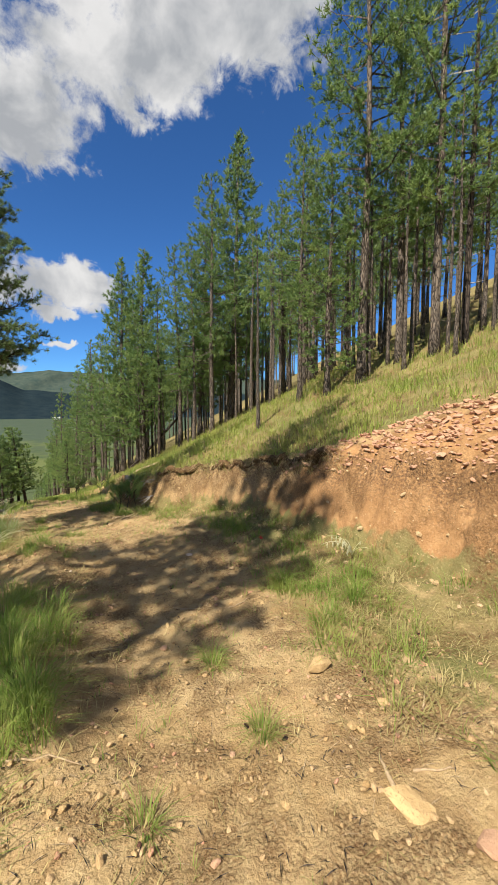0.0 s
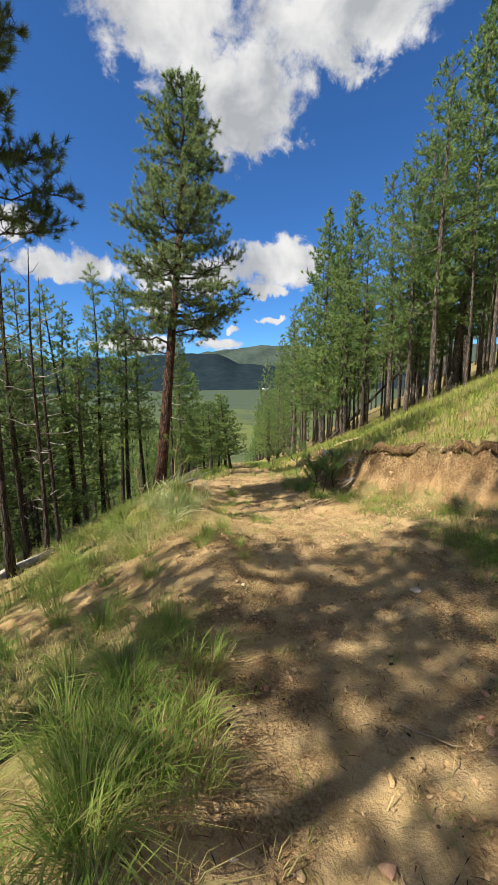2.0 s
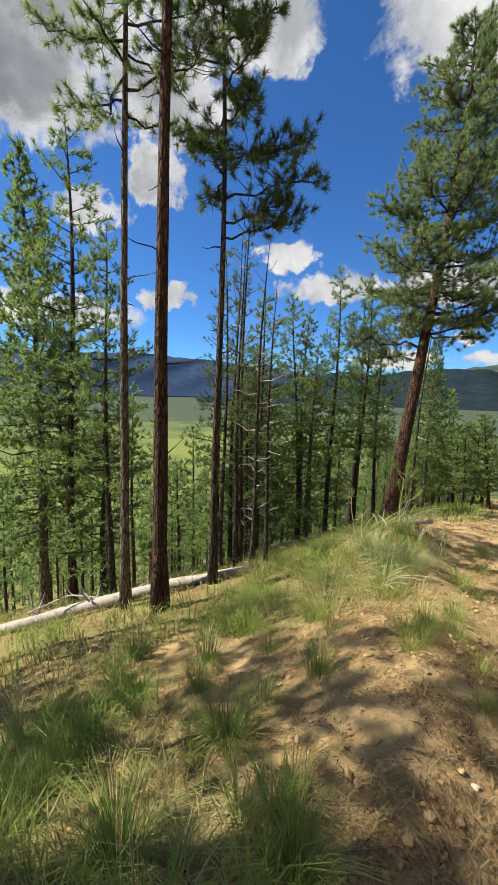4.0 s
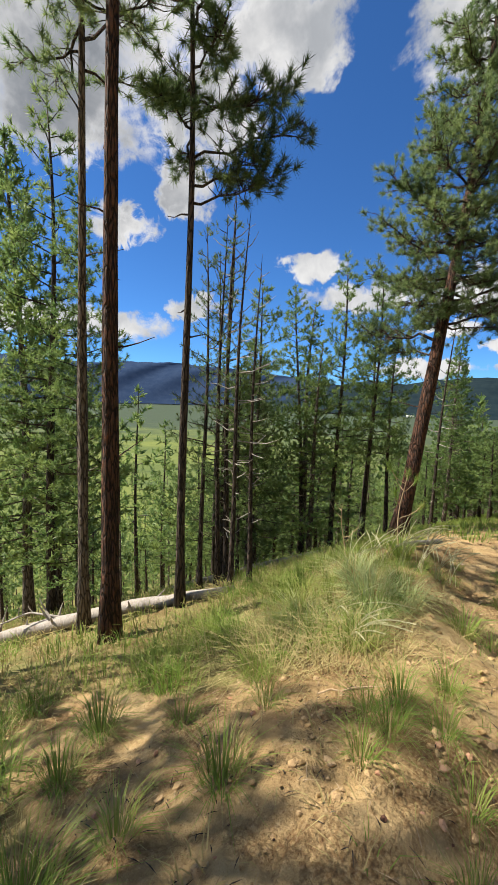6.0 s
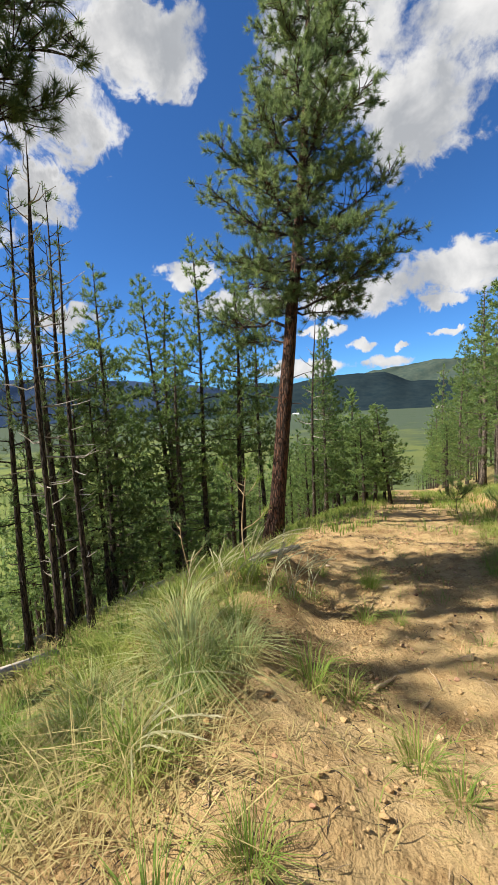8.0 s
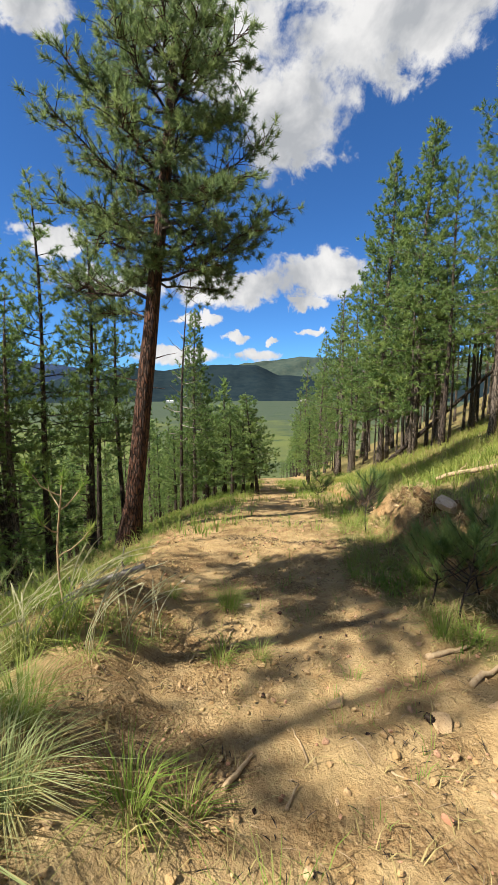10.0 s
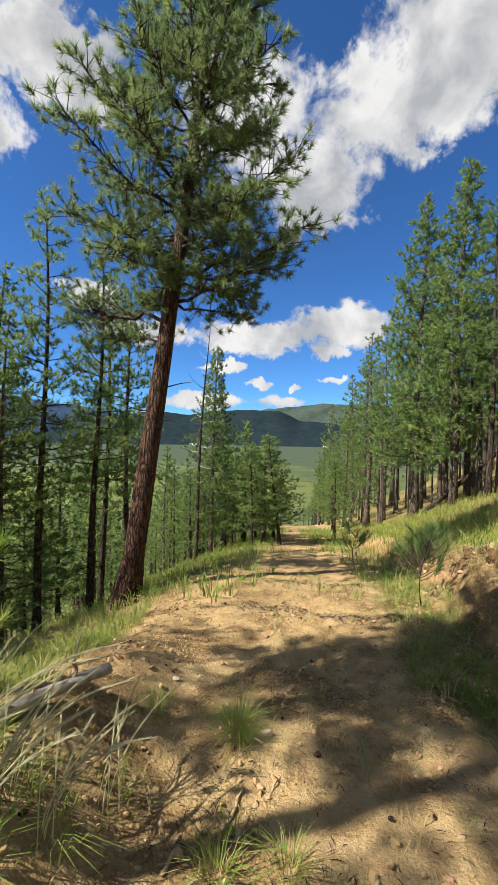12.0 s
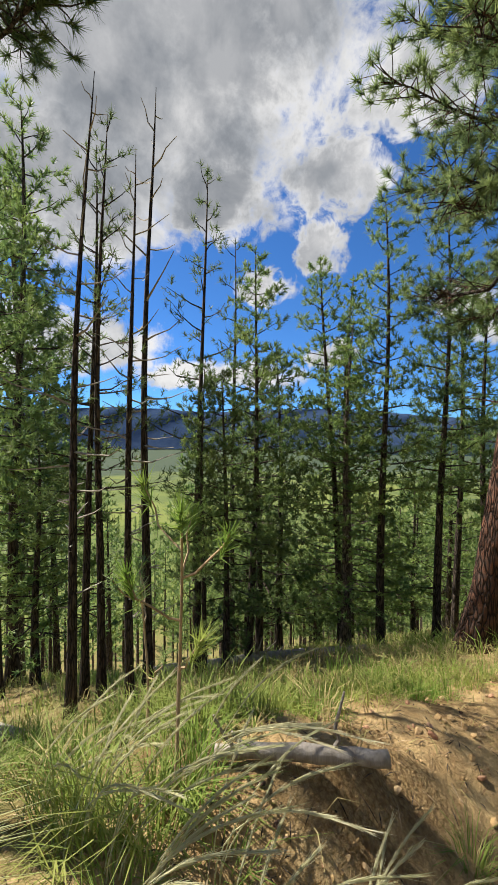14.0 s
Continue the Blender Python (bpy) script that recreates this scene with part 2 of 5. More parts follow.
GRASS = material("green_grass", leaf_paint((0.13, 0.225, 0.04), (0.24, 0.34, 0.065), (0.36, 0.39, 0.11)), 0.6, translucent=0.5)
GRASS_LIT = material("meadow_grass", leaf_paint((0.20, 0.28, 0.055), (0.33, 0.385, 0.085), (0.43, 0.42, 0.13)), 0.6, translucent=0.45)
FESCUE = material("blue_green_fescue", leaf_paint((0.23, 0.31, 0.12), (0.39, 0.46, 0.20), (0.49, 0.51, 0.26)), 0.6, translucent=0.5)
GRASS_DRY = material("dry_grass", leaf_paint((0.34, 0.28, 0.12), (0.46, 0.39, 0.19), (0.27, 0.24, 0.09)), 0.7, translucent=0.3)
STIPA = material("feather_grass", leaf_paint((0.58, 0.56, 0.37), (0.70, 0.67, 0.49), (0.50, 0.51, 0.28)), 0.6, translucent=0.5)
STONE_TAN = material("tan_stone", stone_paint((0.33, 0.22, 0.105), (0.46, 0.33, 0.18)), 0.9, fine_noise(30.0), 0.01)
STONE_YELLOW = material("yellow_stone", stone_paint((0.36, 0.235, 0.085), (0.46, 0.32, 0.13)), 0.85, fine_noise(22.0), 0.008)
STONE_RED = material("red_stone", stone_paint((0.33, 0.165, 0.10), (0.46, 0.26, 0.165)), 0.9, fine_noise(30.0), 0.01)
CLOD = material("earth_clods", stone_paint((0.31, 0.20, 0.09), (0.42, 0.295, 0.145)), 0.95, fine_noise(60.0), 0.008, specular=0.1)
STONE_PALE = material("pale_stone", stone_paint((0.47, 0.385, 0.30), (0.58, 0.50, 0.41)), 0.85, fine_noise(25.0), 0.008)
DEADWOOD = material("weathered_wood", wood_paint((0.38, 0.35, 0.315), (0.21, 0.18, 0.155)), 0.85, fine_noise(45.0), 0.008)
STRAW_WOOD = material("barkless_pole_wood", wood_paint((0.44, 0.34, 0.21), (0.28, 0.19, 0.11)), 0.85, fine_noise(45.0), 0.006)
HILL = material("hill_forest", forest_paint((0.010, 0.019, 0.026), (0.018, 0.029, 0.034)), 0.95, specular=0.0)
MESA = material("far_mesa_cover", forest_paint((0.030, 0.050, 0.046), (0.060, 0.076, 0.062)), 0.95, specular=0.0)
# the blue of distance haze is put into this ridge's base colour
HAZY_RIDGE = material("distant_ridge_haze_blue", forest_paint((0.022, 0.040, 0.085), (0.034, 0.055, 0.105)), 0.95, specular=0.0)
PALE_WALL = material("pale_house_paint", lambda n: n.mix(n.noise(0.5, 3), (0.75, 0.74, 0.70), (0.8, 0.79, 0.76)), 0.8)


# ---- mesh helpers ----
def mesh_object(name, verts, faces, mat, parent=None, label="", smooth=False):
    """Arrays of vertices and equal-sided faces, linked as one object, under a parent if one is given."""
    verts, faces = np.asarray(verts, float), np.asarray(faces, int)
    me = bpy.data.meshes.new(name)
    sides = faces.shape[1]
    me.vertices.add(len(verts))
    me.vertices.foreach_set("co", verts.ravel())
    me.loops.add(faces.size)
    me.loops.foreach_set("vertex_index", faces.ravel().astype(np.int32))
    me.polygons.add(len(faces))
    me.polygons.foreach_set("loop_start", np.arange(0, faces.size, sides, dtype=np.int32))
    me.polygons.foreach_set("use_smooth", np.full(len(faces), smooth))
    me.update(calc_edges=True)
    me.validate()
    me.materials.append(mat)
    ob = new(name, me)
    if parent is not None:
        ob.parent = parent
    if label:
        ob["label"] = label
    return ob


class Soup:
    """Collects pieces of one mesh, all faces with the same number of corners."""

    def __init__(self):
        self.verts, self.faces, self.count = [], [], 0

    def add(self, verts, faces):
        self.verts.append(np.asarray(verts, float))
        self.faces.append(np.asarray(faces, int) + self.count)
        self.count += len(verts)

    def link(self, name, mat, parent=None, label="", smooth=False):
        return mesh_object(name, np.concatenate(self.verts), np.concatenate(self.faces), mat, parent, label, smooth)


def tube(points, radii, sides=8, rng=None, rough=0.0, caps=True):
    """A closed-ended tapered tube of quads along points."""
    points, radii = np.asarray(points, float), np.asarray(radii, float)
    ahead = np.gradient(points, axis=0)
    ahead /= np.linalg.norm(ahead, axis=1, keepdims=True) + 1e-9
    ref = np.array([0.0, 0.0, 1.0]) if abs(ahead[0][2]) < 0.8 else np.array([1.0, 0.0, 0.0])
    side = np.cross(ahead, ref)
    side /= np.linalg.norm(side, axis=1, keepdims=True) + 1e-9
    up = np.cross(side, ahead)
    turn = np.arange(sides) * 2 * np.pi / sides
    r = radii[:, None] * np.ones(sides)
    if rng is not None and rough:
        r = r * (1 + rough * rng.standard_normal(r.shape))
    ring = points[:, None] + r[..., None] * (np.cos(turn)[None, :, None] * side[:, None] + np.sin(turn)[None, :, None] * up[:, None])
    verts = np.concatenate([ring.reshape(-1, 3), points[:1], points[-1:]])
    k, m = len(points), sides
    faces = [[a * m + b, a * m + (b + 1) % m, (a + 1) * m + (b + 1) % m, (a + 1) * m + b] for a in range(k - 1) for b in range(m)]
    first, last = k * m, k * m + 1
    for b in range(0, m if caps else 0, 2):
        faces.append([first, (b + 2) % m, (b + 1) % m, b])
        faces.append([last, (k - 1) * m + b, (k - 1) * m + (b + 1) % m, (k - 1) * m + (b + 2) % m])
    return verts, faces


def needles(centres, ways, count, length, wide, spread, rng):
    """Thin triangles fanning out from each centre along its way."""
    t = len(centres)
    c = np.repeat(centres, count, axis=0)
    w = np.repeat(ways, count, axis=0)
    d = w + spread * rng.standard_normal((t * count, 3))
    d /= np.linalg.norm(d, axis=1, keepdims=True) + 1e-9
    size = length * rng.uniform(0.65, 1.15, (t * count, 1))
    side = np.cross(d, rng.standard_normal((t * count, 3)))
    side /= np.linalg.norm(side, axis=1, keepdims=True) + 1e-9
    root = c - w * size * rng.uniform(0.0, 0.9, (t * count, 1))
    verts = np.stack([root - side * wide / 2, root + side * wide / 2, root + d * size], 1).reshape(-1, 3)
    faces = np.arange(t * count * 3).reshape(-1, 3)
    return verts, faces


def blades(roots, count, tall, wide, lean, rng, patch=0.05):
    """Bent grass blades: two quads to a blade, count blades round each root."""
    t = len(roots)
    total = t * count
    base = np.repeat(np.asarray(roots, float), count, axis=0)
    turn = rng.uniform(0, 2 * np.pi, total)
    way = np.stack([np.cos(turn), np.sin(turn), 0 * turn], 1)
    off = rng.uniform(0, 1, (total, 1)) ** 0.7 * patch
    base = base + way * off - np.array([0, 0, 0.02])
    h = (tall if np.isscalar(tall) else np.repeat(np.asarray(tall, float), count)[:, None]) * rng.uniform(0.45, 1.1, (total, 1))
    b = lean * rng.uniform(0.2, 1.3, (total, 1))
    side = np.stack([-np.sin(turn + rng.normal(0, 0.6, total)), np.cos(turn), 0 * turn], 1) * wide / 2
    mid = base + way * h * b * 0.35 + np.array([0, 0, 1.0]) * h * 0.6
    tip = base + way * h * b * 1.1 + np.array([0, 0, 1.0]) * h * (1.0 - 0.35 * np.minimum(b, 1.4))
    verts = np.stack([base - side, base + side, mid + side * 0.8, mid - side * 0.8, tip + side * 0.12, tip - side * 0.12], 1).reshape(-1, 3)
    k = np.arange(total)[:, None] * 6
    faces = np.concatenate([k + [[0, 1, 2, 3]], k + [[3, 2, 4, 5]]])
    return verts, faces


def stone_shape(size, rng, flat=0.6, cuts=1):
    """An angular stone: a coarse ball pushed in and out and cut by planes."""
    bm = bmesh.new()
    bmesh.ops.create_icosphere(bm, subdivisions=2 if cuts else 1, radius=1.0)
    v = np.array([p.co for p in bm.verts])
    for _ in range(16 if cuts else 5):
        d = rng.standard_normal(3)
        d /= np.linalg.norm(d)
        reach = rng.uniform(0.38, 0.72) if cuts else rng.uniform(0.5, 0.8)
        over = np.maximum(v @ d - reach, 0)
        v = v - over[:, None] * d
    f = np.array([[q.index for q in p.verts] for p in bm.faces])
    bm.free()
    v = v * np.array(size) * np.array([1, 1, flat])
    return v, f


# ---- ground ----
def knots(y, ys, vs):
    """Smooth curve through a few knots."""
    y = np.asarray(y, float)
    ys, vs = np.array(ys, float), np.array(vs, float)
    k = np.clip(np.searchsorted(ys, y) - 1, 0, len(ys) - 2)
    u = np.clip((y - ys[k]) / (ys[k + 1] - ys[k]), 0, 1)
    u = u * u * (3 - 2 * u)
    return vs[k] * (1 - u) + vs[k + 1] * u


def soft(v, w):
    """Smooth ramp: 0 below, v above."""
    return 0.5 * (v + np.sqrt(v * v + w * w))


def trail_z(y):
    """Height of the trail along its way down."""
    return -0.03 - 0.088 * y + 0.17 * np.exp(-(((y - 6.2) / 1.4) ** 2)) - 0.115 * soft(y - 12.0, 1.5) - 0.05 * soft(y - 50.0, 8.0)


def terrain(x, y):
    """Height of the ground: trail, bank, hillside, slope and valley."""
    x, y = np.asarray(x, float), np.asarray(y, float)
    foot = knots(y, (-3, 3.0, 6.0, 8.0, 9.3, 10.5, 12, 15, 30), (3.6, 3.6, 3.7, 3.2, 2.6, 2.25, 2.3, 2.7, 2.6))
    scarp = knots(y, (-3, 3.5, 7.6, 9.2, 10.5, 12, 16, 30), (1.15, 1.1, 0.8, 0.8, 0.55, 0.5, 0.35, 0.1))
    width = knots(y, (-3, 5, 9.0, 14, 30), (0.7, 0.5, 0.4, 0.5, 1.0))
    edge = knots(y, (-3, 3, 5.5, 7, 8.2, 9.2, 10, 12, 30), (0.1, 0.05, 0.25, 0.2, -0.35, -0.5, -0.5, -0.5, -0.4))
    berm = knots(y, (-3, 1, 3.0, 5.6, 6.8, 8.2, 9.2, 10, 11, 14, 30), (0.05, 0.12, 0.24, 0.17, 0.17, 0.33, 0.42, 0.22, 0.06, 0.0, 0.0))
    z = trail_z(y)
    d = (x - edge) / 0.4
    z = z + berm * np.exp(-np.where(d > 0, d, 0.35 * d) ** 2)
    z = z - knots(y, (8, 12), (0.36, 0.43)) * soft(edge - 0.25 - x, 0.5) - 0.1 * soft(-3.5 - x, 1.0)
    u = np.clip((x - foot) / width, 0, 1)
    z = z + scarp * (0.55 * u + 0.45 * u * u * (3 - 2 * u))
    z = z + knots(y, (-3, 5, 8, 10), (0.24, 0.2, 0.12, 0.06)) * (soft(x - foot + 1.1, 0.5) - soft(x - foot, 0.3))
    z = z + 0.45 * soft(x - foot - width, 0.3)
    top = trail_z(0.0) + 34.0 + 0 * y
    z = top - soft(top - z, 6.0)
    low = -57.0
    return low + soft(z - low, 8.0)


def lumps(x, y):
    """Small clods and ruts near the trail."""
    a = np.sin(3.1 * x + 1.7 * np.sin(2.3 * y)) * np.sin(2.7 * y + 1.3 * np.sin(1.9 * x))
    b = np.sin(9.7 * x + 2.1 * np.sin(7.3 * y)) * np.sin(8.9 * y + 1.9 * np.sin(6.1 * x))
    c = np.sin(23.0 * x + 2.7 * np.sin(17.0 * y)) * np.sin(21.0 * y + 2.3 * np.sin(19.0 * x))
    return 0.022 * a + 0.019 * b + 0.013 * c


def bank_parts(y):
    foot = knots(y, (-3, 3.0, 6.0, 8.0, 9.3, 10.5, 12, 15, 30), (3.6, 3.6, 3.7, 3.2, 2.6, 2.25, 2.3, 2.7, 2.6))
    width = knots(y, (-3, 5, 9.0, 14, 30), (0.7, 0.5, 0.4, 0.5, 1.0))
    return foot, width


def bank_relief(x, y):
    """Gullies, ledges and a ragged lip on the cut bank."""
    foot, width = bank_parts(y)
    face = np.clip((x - foot + 0.15) / 0.3, 0, 1) * np.clip((foot + width + 0.9 - x) / 0.9, 0, 1) * np.clip((20 - y) / 6, 0, 1)
    g = np.sin(4.3 * y + 1.9 * np.sin(2.9 * y)) + 0.6 * np.sin(11.0 * y + 2.0 * x + 1.5 * np.sin(5.3 * y)) + 0.35 * np.sin(27.0 * y + 9.0 * x)
    h = np.sin(13.0 * x + 3.0 * np.sin(3.7 * y)) * np.sin(9.0 * y + 2.0 * np.sin(7.0 * x))
    w = np.sin(31.0 * y + 5.0 * np.sin(6.0 * x)) * np.sin(24.0 * x + 4.0 * np.sin(9.0 * y))
    return face * (0.075 * g + 0.06 * h + 0.03 * w)


def ground_z(x, y):
    fade = np.exp(-((np.hypot(np.asarray(x) - 0.5, np.asarray(y) - 6) / 22.0) ** 2))
    x, y = np.asarray(x, float), np.asarray(y, float)
    return terrain(x, y) + (lumps(x, y) + bank_relief(x, y)) * fade


def gz(x, y):
    return float(ground_z(x, y))


def left_edge(y):
    """Where the grass on the trail's outer side begins; a bare sandy spill breaks it."""
    return knots(y, (-3, 1.4, 2.3, 3.5, 4.4, 5.0, 5.45, 5.95, 6.25, 6.7, 8.0, 10, 13, 20, 40), (-0.7, -0.35, 0.1, 0.35, 0.0, -0.7, -2.2, -2.2, -0.7, -0.25, -0.25, -0.85, -0.85, 0.0, 0.2))


def shale_reach(y):
    """How far broken shale lies bare above the bank's lip."""
    return knots(y, (-3, 2.2, 3.4, 4.5, 5.3, 8.0), (2.5, 2.2, 1.8, 0.8, 0.12, 0.02))


def ground_cover(x, y):
    """How much grass, red soil and valley there is at a place."""
    foot, width = bank_parts(y)
    left = left_edge(y) - 0.08
    grass = np.clip((left - x) / 0.5 + 0.3, 0, 0.75)
    grass = np.maximum(grass, np.clip((x - foot - width - shale_reach(y) + 0.15) / 0.4, 0, 1))
    grass = np.maximum(grass, np.clip((x - foot + knots(y, (0, 6, 9), (1.6, 0.9, 0.9))) / 0.6, 0, 0.65) * (x < foot + 0.15))
    grass = np.maximum(grass, np.clip((y - 17) / 25, 0, 0.3))
    humus = np.exp(-(((x - foot - width + 0.1) / 0.16) ** 2)) * np.clip((18 - y) / 6, 0, 1)
    red = np.clip((x - foot + 0.25) / 0.3, 0, 1) * np.clip((foot + width + shale_reach(y) - x) / 0.5, 0, 1) * np.clip((26 - y) / 6, 0, 1)
    far = np.clip((np.hypot(x, y) - 90) / 60, 0, 1)
    return grass, red, far, humus


def build_ground():
    def steps(fine, lo, hi, size, far_lo, far_hi):
        inner = np.arange(lo, hi + 1e-6, fine)
        out, s, p = [], fine, hi
        while p < far_hi:
            s *= size
            p += s
            out.append(min(p, far_hi))
        back, s, p = [], fine, lo
        while p > far_lo:
            s *= size
            p -= s
            back.append(max(p, far_lo))
        return np.concatenate([back[::-1], inner, out])

    xs = steps(0.058, -2.6, 5.6, 1.09, -4200, 3000)
    ys = steps(0.062, -0.2, 13.0, 1.09, -2000, 4300)
    gx, gy = np.meshgrid(xs, ys)
    z = ground_z(gx, gy)
    verts = np.stack([gx, gy, z], -1).reshape(-1, 3)
    a = (np.arange(len(ys) - 1)[:, None] * len(xs) + np.arange(len(xs) - 1)).ravel()
    faces = np.stack([a, a + 1, a + 1 + len(xs), a + len(xs)], 1)
    ob = mesh_object("ground", verts, faces, SOIL, smooth=True)
    grass, red, far, humus = ground_cover(gx.ravel(), gy.ravel())
    layer = ob.data.color_attributes.new("cover", "FLOAT_COLOR", "POINT")
    layer.data.foreach_set("color", np.stack([grass, red, far, humus], 1).ravel().astype(np.float32))
    tagged(ob, "tan sandy mountain trail ground with a red cut bank", "ground", kind="structure")


build_ground()


# ---- distance ----
def ridge(name, label, mat, reach, heights, low, seed, depth=900.0):
    """A long hill across the valley: crest heights at bearings in degrees."""
    rng = np.random.default_rng(seed)
    bearing = np.linspace(heights[0][0], heights[-1][0], 260)
    crest = knots(bearing, [h[0] for h in heights], [h[1] for h in heights])
    wob = sum(np.sin(bearing * f + rng.uniform(0, 6)) * a for f, a in ((0.9, 2.2), (2.3, 1.3), (5.1, 0.7), (11.0, 0.4)))
    rows, out = 12, []
    for k in range(rows):
        u = k / (rows - 1)
        dist = reach + depth * u
        dist = dist + 60 * u * np.sin(bearing * 0.8 + k)
        z = low + (crest + wob * u * reach / 1900 - low) * np.sin(u * np.pi / 2) ** 1.1 * dist / (reach + depth)
        a = np.radians(bearing)
        out.append(np.stack([-np.sin(a) * dist, np.cos(a) * dist, z], 1))
    verts = np.concatenate(out)
    c = len(bearing)
    a = (np.arange(rows - 1)[:, None] * c + np.arange(c - 1)).ravel()
    faces = np.stack([a, a + c, a + c + 1, a + 1], 1)
    tagged(mesh_object(name, verts, faces, mat, smooth=True), label, "hill", kind="structure")


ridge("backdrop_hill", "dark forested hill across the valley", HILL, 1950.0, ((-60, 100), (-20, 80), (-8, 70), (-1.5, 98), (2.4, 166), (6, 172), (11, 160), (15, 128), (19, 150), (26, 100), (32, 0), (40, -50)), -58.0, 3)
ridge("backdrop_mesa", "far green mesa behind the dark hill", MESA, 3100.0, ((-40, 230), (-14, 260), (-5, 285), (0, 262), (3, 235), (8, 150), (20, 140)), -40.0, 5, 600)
ridge("backdrop_ridge", "distant mountain ridge, blue haze in its colour", HAZY_RIDGE, 3300.0, ((10, 60), (22, 150), (30, 230), (38, 290), (48, 330), (60, 300), (72, 330), (90, 290), (120, 250)), -50.0, 7, 600)


def far_house(x, y, turn, wide):
    z = gz(x, y)
    house = new("house")
    house.matrix_world = pose(x, y, z, 0, 0, turn)
    bm = bmesh.new()
    bmesh.ops.create_cube(bm, size=1.0, matrix=Matrix.Translation((0, 0, 3)) @ Matrix.Diagonal((wide, 9, 6, 1)))
    me = bpy.data.meshes.new("wall")
    bm.to_mesh(me)
    me.materials.append(PALE_WALL)
    new("wall", me).parent = house
    roof = [(-wide * 0.55, -5.5, 6), (wide * 0.55, -5.5, 6), (wide * 0.55, 5.5, 6), (-wide * 0.55, 5.5, 6), (-wide * 0.55, 0, 9.5), (wide * 0.55, 0, 9.5)]
    mesh_object("roof", roof, [(0, 1, 5, 4), (3, 4, 5, 2), (0, 4, 3, 3), (1, 2, 5, 5)][:2], PALE_WALL, house, "pale metal roof")
    tagged(house, "tiny pale house on the far valley floor", "house", group="houses in the valley")


for hx, hy, turn, wide in ((145, 1840, 10, 18), (158, 1850, 30, 12), (-440, 1760, 5, 20), (-455, 1770, 20, 14)):
    far_house(hx, hy, turn, wide)


# ---- trees ----
def limb(start, way, length, rise, sag, rng, count=6):
    """A crooked branch path."""
    u = np.linspace(0, 1, count)[:, None]
    way = np.asarray(way, float)
    pts = start + way * length * u + np.array([0, 0, 1.0]) * length * (rise * u**2 - sag * u * (1 - u))
    return pts + np.concatenate([np.zeros((1, 3)), rng.normal(0, 0.035 * length, (count - 1, 3))])


